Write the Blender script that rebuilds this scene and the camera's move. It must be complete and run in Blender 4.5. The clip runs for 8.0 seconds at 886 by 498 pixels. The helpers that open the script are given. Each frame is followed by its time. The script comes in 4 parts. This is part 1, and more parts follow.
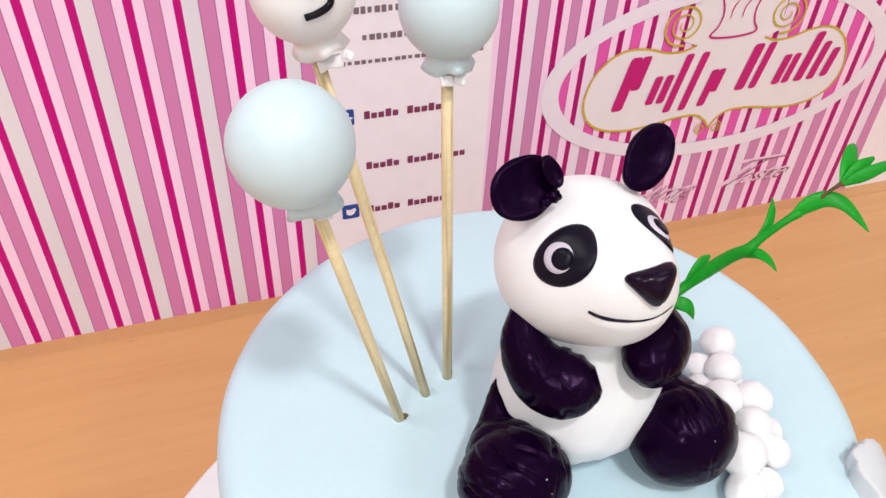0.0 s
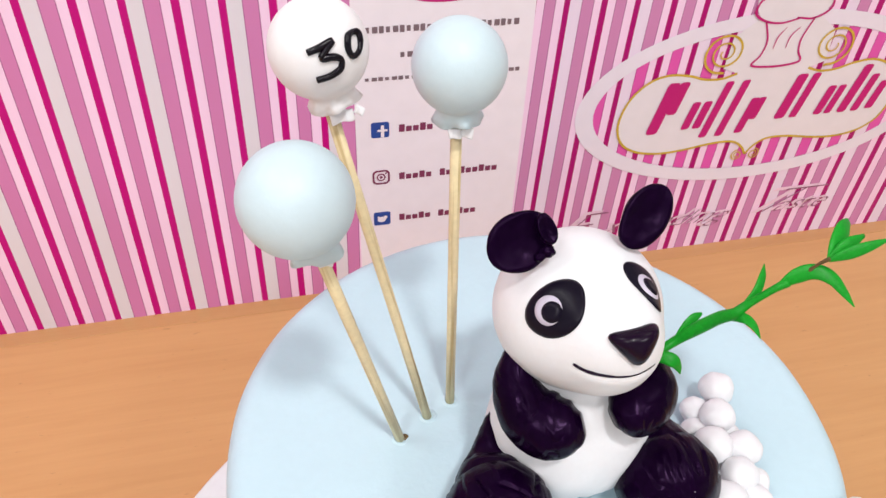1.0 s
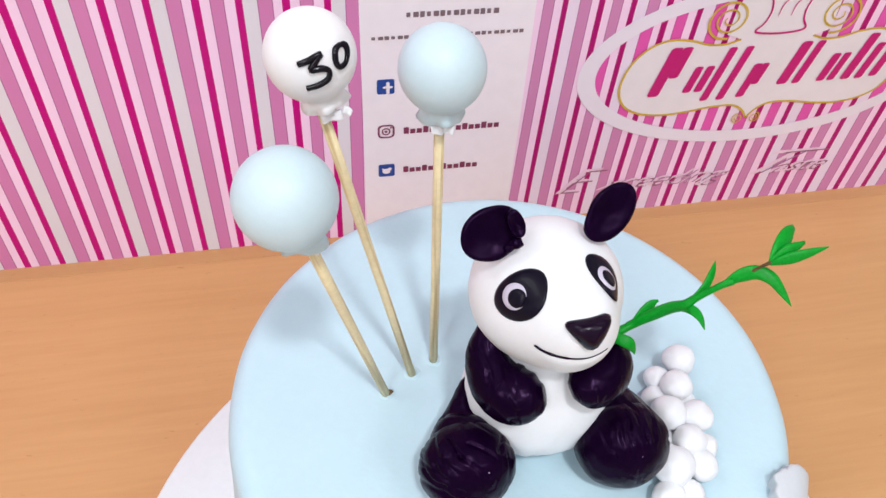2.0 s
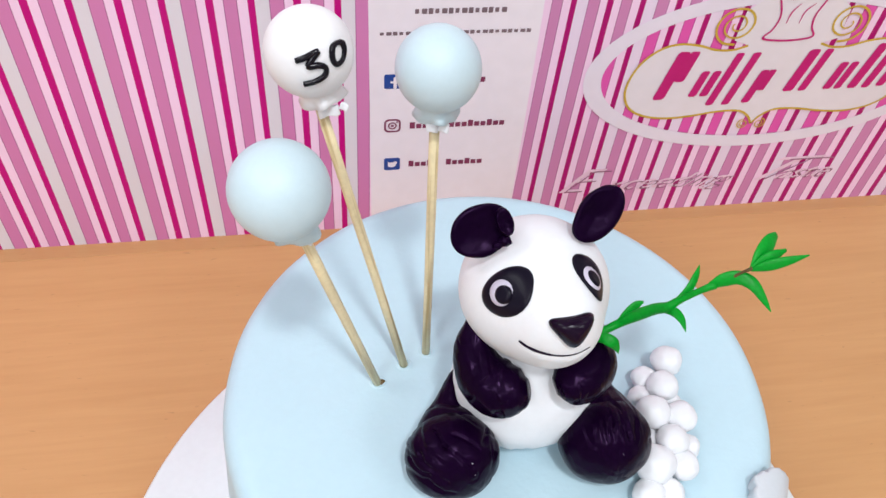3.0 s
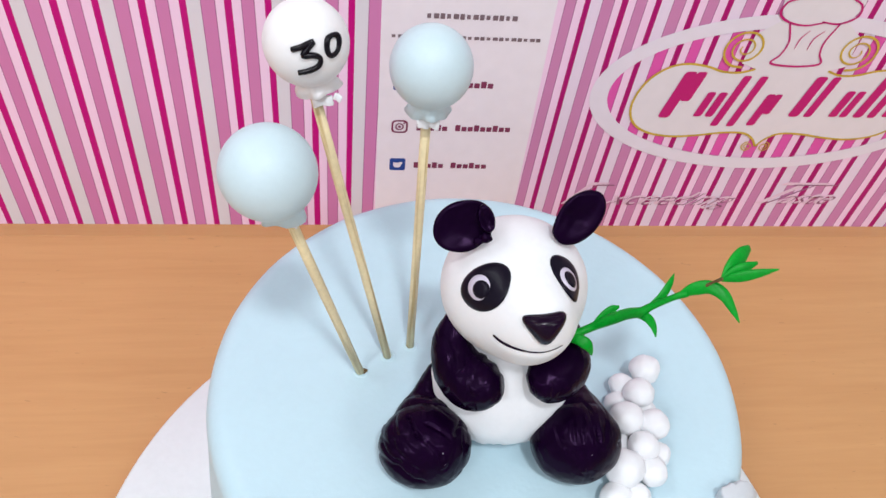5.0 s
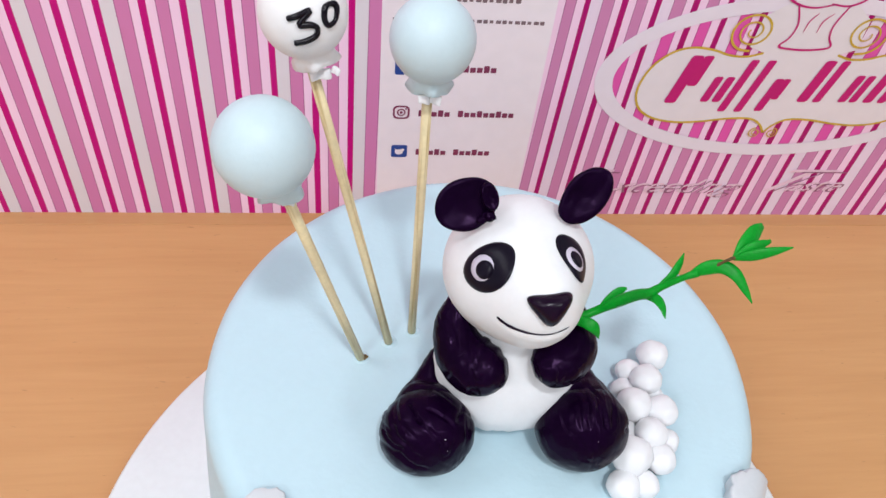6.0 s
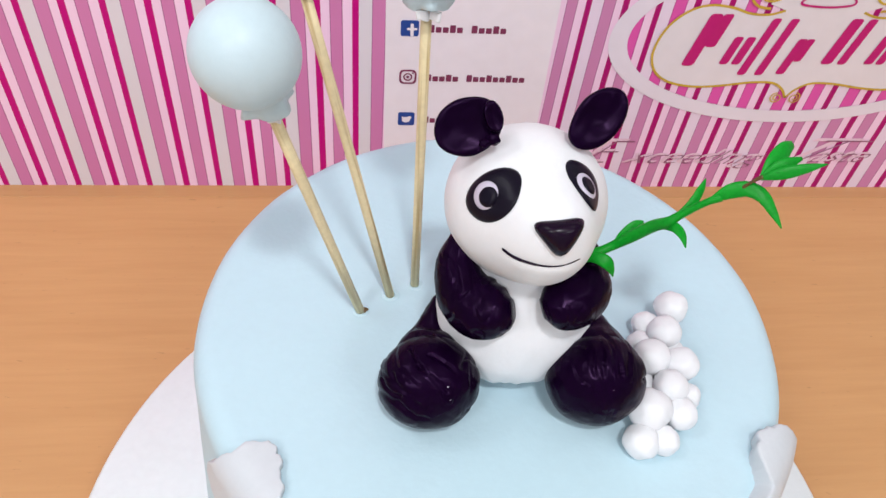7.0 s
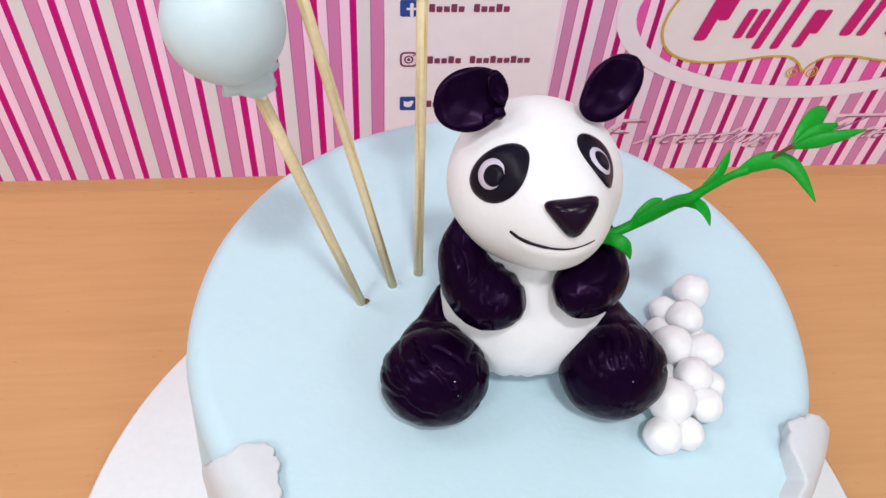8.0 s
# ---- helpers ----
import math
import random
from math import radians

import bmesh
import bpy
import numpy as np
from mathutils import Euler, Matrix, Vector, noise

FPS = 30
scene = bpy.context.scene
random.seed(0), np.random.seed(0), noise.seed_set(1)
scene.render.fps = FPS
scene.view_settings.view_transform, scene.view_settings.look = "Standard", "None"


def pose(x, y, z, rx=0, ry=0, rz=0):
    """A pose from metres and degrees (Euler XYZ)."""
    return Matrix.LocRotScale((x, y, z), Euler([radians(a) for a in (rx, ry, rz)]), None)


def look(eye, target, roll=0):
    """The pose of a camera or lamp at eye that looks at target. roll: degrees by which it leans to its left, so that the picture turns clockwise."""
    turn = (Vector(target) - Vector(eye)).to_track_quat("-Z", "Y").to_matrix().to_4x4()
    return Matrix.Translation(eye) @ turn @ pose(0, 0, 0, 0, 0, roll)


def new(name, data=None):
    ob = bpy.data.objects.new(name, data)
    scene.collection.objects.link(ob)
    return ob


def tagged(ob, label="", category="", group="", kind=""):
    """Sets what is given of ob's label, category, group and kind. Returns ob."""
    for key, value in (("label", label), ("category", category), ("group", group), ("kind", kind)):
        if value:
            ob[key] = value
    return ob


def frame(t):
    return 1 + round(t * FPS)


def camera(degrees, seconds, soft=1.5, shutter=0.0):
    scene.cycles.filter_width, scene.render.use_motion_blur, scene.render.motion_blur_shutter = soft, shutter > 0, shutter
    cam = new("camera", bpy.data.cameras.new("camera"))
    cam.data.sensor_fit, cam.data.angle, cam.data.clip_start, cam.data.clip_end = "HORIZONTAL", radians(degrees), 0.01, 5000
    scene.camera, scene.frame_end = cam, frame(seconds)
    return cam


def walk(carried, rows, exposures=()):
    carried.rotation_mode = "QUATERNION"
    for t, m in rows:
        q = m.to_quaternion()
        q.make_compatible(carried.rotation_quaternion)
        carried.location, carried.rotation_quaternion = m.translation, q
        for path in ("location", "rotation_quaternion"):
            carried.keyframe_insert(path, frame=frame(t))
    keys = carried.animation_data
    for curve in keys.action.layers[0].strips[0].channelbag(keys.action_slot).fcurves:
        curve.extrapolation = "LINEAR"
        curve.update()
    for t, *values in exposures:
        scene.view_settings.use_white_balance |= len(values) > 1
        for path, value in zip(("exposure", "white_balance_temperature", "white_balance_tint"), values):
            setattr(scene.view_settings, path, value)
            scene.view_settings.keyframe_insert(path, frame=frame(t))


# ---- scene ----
cam = camera(60.71, 8.0)
PATH = [
    (0, (0.05236, -0.15505, 0.33946), (0.12829, 0.06440, 0.14953), 1.820),
    (0.5, (0.05871, -0.15407, 0.34710), (0.12228, 0.06828, 0.15600), 2.443),
    (1, (0.06481, -0.15657, 0.35925), (0.12170, 0.06423, 0.16429), 2.537),
    (1.5, (0.07365, -0.15821, 0.36775), (0.12426, 0.05453, 0.16237), 3.487),
    (1.7, (0.07341, -0.15979, 0.37831), (0.12183, 0.04547, 0.16495), 3.529),
    (2.8, (0.07912, -0.16448, 0.39227), (0.12184, 0.03612, 0.17333), 4.684),
    (3, (0.07962, -0.16623, 0.39187), (0.12176, 0.03469, 0.17311), 4.844),
    (3.5, (0.08263, -0.16918, 0.39350), (0.12456, 0.03249, 0.17540), 5.993),
    (4, (0.08620, -0.17344, 0.39313), (0.12523, 0.02932, 0.17550), 7.087),
    (4.5, (0.08793, -0.17485, 0.39362), (0.12567, 0.02903, 0.17680), 7.236),
    (4.7, (0.08828, -0.17590, 0.39439), (0.12529, 0.02859, 0.17802), 7.421),
    (5.8, (0.08704, -0.17524, 0.39102), (0.12405, 0.02786, 0.17335), 7.400),
    (6, (0.08918, -0.17442, 0.38568), (0.12508, 0.02857, 0.16772), 7.173),
    (6.5, (0.09383, -0.17217, 0.36771), (0.12468, 0.02798, 0.14638), 5.211),
    (7, (0.09531, -0.17889, 0.35854), (0.12515, 0.02582, 0.14128), 5.700),
    (7.5, (0.09729, -0.17611, 0.35438), (0.12678, 0.02793, 0.13644), 5.775),
    (8, (0.09831, -0.16948, 0.34576), (0.12465, 0.03303, 0.12599), 3.798),
]
walk(cam, [(t, look(eye, target, roll)) for t, eye, target, roll in PATH],
     exposures=[(0, 0.3, 6950, 11), (1, 0.29, 6850, 11), (1.5, 0.27, 6600, 10), (3, 0.22, 6400, 8), (4.5, 0.16, 6400, 8), (6.5, 0.14, 6500, 9), (8, 0.15, 6650, 10)])

# ---- light ----
TABLE_H = 0.75
CEIL = 1.95
world = bpy.data.worlds.new("world")
scene.world = world
world.use_nodes = True
world.node_tree.nodes["Background"].inputs[0].default_value = (0.9, 0.95, 1.0, 1)
world.node_tree.nodes["Background"].inputs[1].default_value = 0.3


def area_lamp(name, place, target, size, power, colour, shape="DISK", size_y=0.0):
    data = bpy.data.lights.new(name, "AREA")
    data.shape, data.size, data.energy, data.color = shape, size, power, colour
    if size_y:
        data.size_y = size_y
    ob = new(name, data)
    ob.matrix_world = look(place, target)
    return ob


LAMP = (0.15, -0.87, CEIL - 0.03)
area_lamp("ceiling_lamp_light", LAMP, (0.15, -0.87, 0), 0.19, 18, (0.92, 0.94, 0.985))
# unseen panels added as fill, each power balanced by eye: x, y, watts
FILL_PANELS = [(-1.1, 0.05, 9), (1.2, 0.05, 3), (-1.1, -1.6, 24), (1.2, -1.6, 13)]
for px, py, power in FILL_PANELS:
    area_lamp("fill_panel_light", (px, py, CEIL - 0.03), (px, py, 0), 0.58, power, (0.9, 0.93, 0.985), "SQUARE")


# ---- materials ----
def mat(name, colour, rough=0.5, vary=0.06, grain=40.0, bump=0.0, bump_scale=200.0, metal=0.0, spec=0.5, coat=0.0, sss=0.0, tint=(1, 1, 1)):
    m = bpy.data.materials.new(name)
    m.use_nodes = True
    t = m.node_tree
    b = t.nodes["Principled BSDF"]
    co = t.nodes.new("ShaderNodeTexCoord")
    n1, n2 = t.nodes.new("ShaderNodeTexNoise"), t.nodes.new("ShaderNodeTexNoise")
    n1.inputs["Scale"].default_value, n2.inputs["Scale"].default_value = grain, grain * 9
    n1.inputs["Detail"].default_value = 4
    for n in (n1, n2):
        t.links.new(co.outputs["Object"], n.inputs["Vector"])
    add = t.nodes.new("ShaderNodeMath")
    add.operation = "ADD"
    t.links.new(n1.outputs["Fac"], add.inputs[0])
    t.links.new(n2.outputs["Fac"], add.inputs[1])
    ramp = t.nodes.new("ShaderNodeMapRange")
    ramp.inputs["From Min"].default_value, ramp.inputs["From Max"].default_value = 0.6, 1.4
    t.links.new(add.outputs[0], ramp.inputs["Value"])
    mix = t.nodes.new("ShaderNodeMix")
    mix.data_type = "RGBA"
    mix.inputs["A"].default_value = (*[c * (1 - vary) for c in colour], 1)
    mix.inputs["B"].default_value = (*[min(1, c * (1 + vary)) for c in colour], 1)
    t.links.new(ramp.outputs[0], mix.inputs["Factor"])
    t.links.new(mix.outputs["Result"], b.inputs["Base Color"])
    b.inputs["Roughness"].default_value = rough
    b.inputs["Metallic"].default_value = metal
    b.inputs["Specular IOR Level"].default_value = spec
    b.inputs["Coat Weight"].default_value = coat
    b.inputs["Specular Tint"].default_value = (*tint, 1)
    if sss:
        b.inputs["Subsurface Weight"].default_value = sss
        b.inputs["Subsurface Radius"].default_value = (0.0022, 0.002, 0.002)
        b.inputs["Subsurface Scale"].default_value = 0.6
    if bump:
        nb = t.nodes.new("ShaderNodeTexNoise")
        nb.inputs["Scale"].default_value = bump_scale
        nb.inputs["Detail"].default_value = 5
        t.links.new(co.outputs["Object"], nb.inputs["Vector"])
        bn = t.nodes.new("ShaderNodeBump")
        bn.inputs["Strength"].default_value = bump
        bn.inputs["Distance"].default_value = 0.001
        t.links.new(nb.outputs["Fac"], bn.inputs["Height"])
        t.links.new(bn.outputs["Normal"], b.inputs["Normal"])
    return m


def wood_mat(name, light, dark, rough=0.38):
    """Beech laminate: long grain along x, short dark flecks."""
    m = bpy.data.materials.new(name)
    m.use_nodes = True
    t = m.node_tree
    b = t.nodes["Principled BSDF"]
    co = t.nodes.new("ShaderNodeTexCoord")

    def stretched(sx, sy, detail, rough_):
        mp = t.nodes.new("ShaderNodeMapping")
        mp.inputs["Scale"].default_value = (sx, sy, sy)
        t.links.new(co.outputs["Object"], mp.inputs["Vector"])
        n = t.nodes.new("ShaderNodeTexNoise")
        n.inputs["Scale"].default_value = 1.0
        n.inputs["Detail"].default_value = detail
        n.inputs["Roughness"].default_value = rough_
        n.inputs["Distortion"].default_value = 0.4
        t.links.new(mp.outputs[0], n.inputs["Vector"])
        return n

    # broad figure, fine grain, flecks
    wide, fine, fleck = stretched(2.0, 24, 4, 0.55), stretched(11, 190, 6, 0.65), stretched(110, 380, 2, 0.5)
    ramp = t.nodes.new("ShaderNodeValToRGB")
    ramp.color_ramp.elements[0].position, ramp.color_ramp.elements[1].position = 0.3, 0.7
    ramp.color_ramp.elements[0].color, ramp.color_ramp.elements[1].color = (*dark, 1), (*light, 1)
    mixn = t.nodes.new("ShaderNodeMath")
    mixn.operation = "MULTIPLY_ADD"
    mixn.inputs[1].default_value = 0.55
    t.links.new(wide.outputs["Fac"], mixn.inputs[0])
    half = t.nodes.new("ShaderNodeMath")
    half.operation = "MULTIPLY"
    half.inputs[1].default_value = 0.45
    t.links.new(fine.outputs["Fac"], half.inputs[0])
    t.links.new(half.outputs[0], mixn.inputs[2])
    t.links.new(mixn.outputs[0], ramp.inputs["Fac"])
    fr = t.nodes.new("ShaderNodeMapRange")
    fr.inputs["From Min"].default_value, fr.inputs["From Max"].default_value = 0.7, 0.8
    fr.inputs["To Max"].default_value = 0.42
    t.links.new(fleck.outputs["Fac"], fr.inputs["Value"])
    mix = t.nodes.new("ShaderNodeMix")
    mix.data_type = "RGBA"
    mix.inputs["B"].default_value = (*[c * 0.45 for c in dark], 1)
    t.links.new(fr.outputs[0], mix.inputs["Factor"])
    t.links.new(ramp.outputs["Color"], mix.inputs["A"])
    t.links.new(mix.outputs["Result"], b.inputs["Base Color"])
    b.inputs["Roughness"].default_value = rough
    bn = t.nodes.new("ShaderNodeBump")
    bn.inputs["Strength"].default_value, bn.inputs["Distance"].default_value = 0.12, 0.0005
    t.links.new(fine.outputs["Fac"], bn.inputs["Height"])
    t.links.new(bn.outputs["Normal"], b.inputs["Normal"])
    return m


def stripe_mat(name, start, period, stops, lean=0.0, bend=0.0, offset=0.0, rough=0.35):
    """Printed upright stripes that repeat along x."""
    m = bpy.data.materials.new(name)
    m.use_nodes = True
    t = m.node_tree
    b = t.nodes["Principled BSDF"]
    co = t.nodes.new("ShaderNodeTexCoord")
    sp = t.nodes.new("ShaderNodeSeparateXYZ")
    t.links.new(co.outputs["Object"], sp.inputs[0])
    sub, div, fr = (t.nodes.new("ShaderNodeMath") for _ in range(3))
    sub.operation, div.operation, fr.operation = "SUBTRACT", "DIVIDE", "FRACT"
    sub.inputs[1].default_value, div.inputs[1].default_value = start, period
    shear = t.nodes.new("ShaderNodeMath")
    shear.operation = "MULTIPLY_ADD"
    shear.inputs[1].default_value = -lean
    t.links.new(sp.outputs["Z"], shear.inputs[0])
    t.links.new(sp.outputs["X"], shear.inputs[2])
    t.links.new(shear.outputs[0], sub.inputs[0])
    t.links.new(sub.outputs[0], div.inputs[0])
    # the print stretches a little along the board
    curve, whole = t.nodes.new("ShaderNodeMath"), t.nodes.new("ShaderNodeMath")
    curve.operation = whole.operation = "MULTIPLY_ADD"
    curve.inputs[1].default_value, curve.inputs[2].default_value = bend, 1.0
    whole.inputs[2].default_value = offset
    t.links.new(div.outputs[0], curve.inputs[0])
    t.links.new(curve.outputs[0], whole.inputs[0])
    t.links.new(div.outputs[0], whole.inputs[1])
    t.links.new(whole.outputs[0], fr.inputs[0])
    ramp = t.nodes.new("ShaderNodeValToRGB")
    ramp.color_ramp.interpolation = "CONSTANT"
    el = ramp.color_ramp.elements
    while len(el) < len(stops):
        el.new(0.5)
    for e, (p, c) in zip(el, stops):
        e.position, e.color = p, (*c, 1)
    t.links.new(fr.outputs[0], ramp.inputs["Fac"])
    n = t.nodes.new("ShaderNodeTexNoise")
    n.inputs["Scale"].default_value, n.inputs["Detail"].default_value = 7, 5
    t.links.new(co.outputs["Object"], n.inputs["Vector"])
    mr = t.nodes.new("ShaderNodeMapRange")
    mr.inputs["To Min"].default_value, mr.inputs["To Max"].default_value = 0.9, 1.06
    t.links.new(n.outputs["Fac"], mr.inputs["Value"])
    mul = t.nodes.new("ShaderNodeMix")
    mul.data_type, mul.blend_type = "RGBA", "MULTIPLY"
    mul.inputs["Factor"].default_value = 1
    t.links.new(ramp.outputs["Color"], mul.inputs["A"])
    t.links.new(mr.outputs[0], mul.inputs["B"])
    t.links.new(mul.outputs["Result"], b.inputs["Base Color"])
    b.inputs["Roughness"].default_value = rough
    b.inputs["Specular IOR Level"].default_value = 0.25
    return m


DARK, LPINK, PINK, GWHITE, HOT = (0.55, 0.001, 0.2), (0.95, 0.66, 0.86), (0.66, 0.22, 0.46), (0.77, 0.71, 0.77), (0.78, 0.1, 0.43)
# the print on the other side of the contact panel is duller in its inks
DULL_DARK, DULL_PINK, LILAC = (0.43, 0.002, 0.155), (0.64, 0.245, 0.47), (0.86, 0.71, 0.86)


def stops(pink, dark=DARK, pale=GWHITE):
    edge = tuple(0.66 * c for c in pink)
    return [(0.0, dark), (0.088, LPINK), (0.198, edge), (0.21, pink), (0.346, edge), (0.357, LPINK), (0.475, dark), (0.555, pale), (0.722, edge), (0.734, pink), (0.886, edge), (0.897, LPINK)]


STRIPES_L = stripe_mat("striped_card_left", 0.0634, 0.0465, stops(PINK), 0.0135)
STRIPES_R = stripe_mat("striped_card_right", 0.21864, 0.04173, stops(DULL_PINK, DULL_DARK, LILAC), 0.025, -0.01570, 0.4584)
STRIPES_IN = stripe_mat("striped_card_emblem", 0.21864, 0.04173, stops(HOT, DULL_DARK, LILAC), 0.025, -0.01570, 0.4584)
CARD = mat("white_card", (0.89, 0.81, 0.865), 0.4, 0.03, 12)
EMBLEM_WHITE = mat("emblem_white", (0.82, 0.745, 0.84), 0.4, 0.03, 12)
PLAQUE_WHITE = mat("plaque_white", (0.8, 0.74, 0.785), 0.4, 0.03, 12)
MAGENTA = mat("magenta_ink", (0.54, 0.001, 0.17), 0.4, 0.05)
GOLD = mat("gold_ink", (0.6, 0.4, 0.045), 0.35, 0.2, 60)
MAROON = mat("maroon_ink", (0.22, 0.03, 0.09), 0.45, 0.06)
GREY_INK = mat("grey_ink", (0.2, 0.13, 0.15), 0.45, 0.06)
BLUE_INK = mat("blue_ink", (0.015, 0.06, 0.3), 0.4, 0.05)
SILVER = mat("pale_pink_foil", (0.84, 0.6, 0.73), 0.45, 0.1, 80, spec=0.15)
SHADOW_INK = mat("slogan_shadow_ink", (0.3, 0.11, 0.2), 0.45, 0.06)
BEECH = wood_mat("beech_laminate", (0.63, 0.342, 0.143), (0.53, 0.268, 0.103))
BEECH_EDGE = wood_mat("beech_lipping", (0.57, 0.307, 0.128), (0.5, 0.252, 0.1))
BOARD_FOIL = mat("white_board_foil", (0.79, 0.835, 0.84), 0.5, 0.03, 30, 0.15, 400)
BLUE_FONDANT = mat("pale_blue_fondant", (0.515, 0.69, 0.76), 0.5, 0.02, 30, 0.12, 500, sss=0.06)
BALL_FONDANT = mat("pale_blue_ball_fondant", (0.57, 0.7, 0.75), 0.45, 0.02, 60, 0.1, 600, sss=0.06)
WHITE_FONDANT = mat("white_fondant", (0.815, 0.815, 0.835), 0.5, 0.02, 60, 0.1, 500, sss=0.3)
# white clouds in greyer fondant: the shade at the cake's front is in the colour
SHADED_CLOUD_FONDANT = mat("shaded_cloud_fondant", (0.605, 0.63, 0.66), 0.5, 0.02, 60, 0.1, 500, sss=0.2)
CREAM_FONDANT = mat("white_ball_fondant", (0.85, 0.83, 0.835), 0.45, 0.02, 60, 0.1, 600, sss=0.15)
BLACK_FONDANT = mat("black_fondant", (0.0048, 0.0005, 0.0088), 0.27, 0.3, 90, spec=0.08, tint=(0.8, 0.42, 1.0))
SMOOTH_BLACK = mat("smooth_black_fondant", (0.0048, 0.0005, 0.0088), 0.3, 0.3, 90, 0.15, 150, spec=0.08, tint=(0.8, 0.42, 1.0))
NOSE_FONDANT = mat("nose_fondant", (0.008, 0.0012, 0.011), 0.25, 0.15, 90, 0.06, 300, spec=0.16)
BLACK_GLOSS = mat("black_piping", (0.004, 0.002, 0.006), 0.2, 0.1, 90, spec=0.25)
EYE_BLACK = mat("eye_black", (0.0055, 0.0032, 0.0105), 0.33, 0.15, 90, 0.1, 400, spec=0.15)
EYE_WHITE = mat("eye_white", (0.55, 0.5, 0.6), 0.4, 0.04, 90)
GREEN = mat("green_fondant", (0.001, 0.27, 0.016), 0.42, 0.2, 110, 0.25, 300, spec=0.2)
TWIG = mat("brown_twig", (0.12, 0.07, 0.02), 0.6, 0.2, 200)


def streak_mat(name, light, dark):
    """Split bamboo: narrow darker streaks along the stick."""
    m = mat(name, light, 0.5, 0.1, 60, 0.1, 300)
    t = m.node_tree
    b = t.nodes["Principled BSDF"]
    co, mp, n, mr, mix = (t.nodes.new("ShaderNode" + k) for k in ("TexCoord", "Mapping", "TexNoise", "MapRange", "Mix"))
    mp.inputs["Scale"].default_value = (700, 700, 22)
    n.inputs["Scale"].default_value, n.inputs["Detail"].default_value = 1.0, 3
    mr.inputs["From Min"].default_value, mr.inputs["From Max"].default_value = 0.5, 0.72
    mix.data_type = "RGBA"
    mix.inputs["B"].default_value = (*dark, 1)
    old = b.inputs["Base Color"].links[0].from_socket
    t.links.new(co.outputs["Object"], mp.inputs["Vector"])
    t.links.new(mp.outputs[0], n.inputs["Vector"])
    t.links.new(n.outputs["Fac"], mr.inputs["Value"])
    t.links.new(mr.outputs[0], mix.inputs["Factor"])
    t.links.new(old, mix.inputs["A"])
    t.links.new(mix.outputs["Result"], b.inputs["Base Color"])
    return m


def folds(m):
    """Fine creases in rolled fondant: stretched ridges in two directions, in patches, over a soft unevenness."""
    t = m.node_tree
    co = t.nodes.new("ShaderNodeTexCoord")

    def ridges(turn, across, along, width):
        mp, n, sub, ab, mr = (t.nodes.new("ShaderNode" + k) for k in ("Mapping", "TexNoise", "Math", "Math", "MapRange"))
        mp.inputs["Rotation"].default_value = [radians(a) for a in turn]
        mp.inputs["Scale"].default_value = (across, along, across * 0.6)
        n.inputs["Scale"].default_value, n.inputs["Detail"].default_value = 1.0, 1.5
        sub.operation, ab.operation = "SUBTRACT", "ABSOLUTE"
        sub.inputs[1].default_value = 0.5
        mr.inputs["From Max"].default_value = width
        t.links.new(co.outputs["Object"], mp.inputs["Vector"])
        t.links.new(mp.outputs[0], n.inputs["Vector"])
        t.links.new(n.outputs["Fac"], sub.inputs[0])
        t.links.new(sub.outputs[0], ab.inputs[0])
        t.links.new(ab.outputs[0], mr.inputs["Value"])
        return mr.outputs[0]

    patch, pr, mul, add = (t.nodes.new("ShaderNode" + k) for k in ("TexNoise", "MapRange", "Math", "Math"))
    patch.inputs["Scale"].default_value = 70
    t.links.new(co.outputs["Object"], patch.inputs["Vector"])
    pr.inputs["From Min"].default_value, pr.inputs["From Max"].default_value = 0.4, 0.62
    t.links.new(patch.outputs["Fac"], pr.inputs["Value"])
    mul.operation, add.operation = "MULTIPLY", "MULTIPLY_ADD"
    t.links.new(ridges((35, 10, 40), 150, 16, 0.08), mul.inputs[0])
    t.links.new(pr.outputs[0], mul.inputs[1])
    t.links.new(ridges((-20, 30, -15), 80, 18, 0.16), add.inputs[0])
    add.inputs[1].default_value = 0.5
    t.links.new(mul.outputs[0], add.inputs[2])
    bn = t.nodes.new("ShaderNodeBump")
    bn.inputs["Strength"].default_value, bn.inputs["Distance"].default_value = 0.65, 0.0007
    t.links.new(add.outputs[0], bn.inputs["Height"])
    t.links.new(bn.outputs["Normal"], t.nodes["Principled BSDF"].inputs["Normal"])


folds(BLACK_FONDANT)
BAMBOO = streak_mat("bamboo_stick", (0.82, 0.69, 0.42), (0.46, 0.31, 0.12))
WALL_PAINT = mat("white_wall_paint", (0.76, 0.75, 0.74), 0.7, 0.02, 3, 0.1, 150)
FLOOR_TILE = mat("grey_floor", (0.42, 0.4, 0.38), 0.4, 0.06, 4)
METAL = mat("painted_steel", (0.35, 0.35, 0.36), 0.4, 0.04, 30, metal=0.6)


# ---- helpers for building ----
def finish(bm, name, material, smooth=True):
    me = bpy.data.meshes.new(name)
    bmesh.ops.recalc_face_normals(bm, faces=bm.faces)
    bm.to_mesh(me)
    bm.free()
    for m in material if isinstance(material, (list, tuple)) else [material]:
        me.materials.append(m)
    if smooth:
        for p in me.polygons:
            p.use_smooth = True
    return me


def part(name, bm, material, parent=None, label="", smooth=True):
    ob = new(name, finish(bm, name, material, smooth))
    if parent is not None:
        ob.parent = parent
    return tagged(ob, label)


def thing(name, label, category, group="", kind="", place=(0, 0, 0)):
    ob = new(name)
    ob.empty_display_size = 0.02
    ob.location = place
    return tagged(ob, label, category, group, kind)


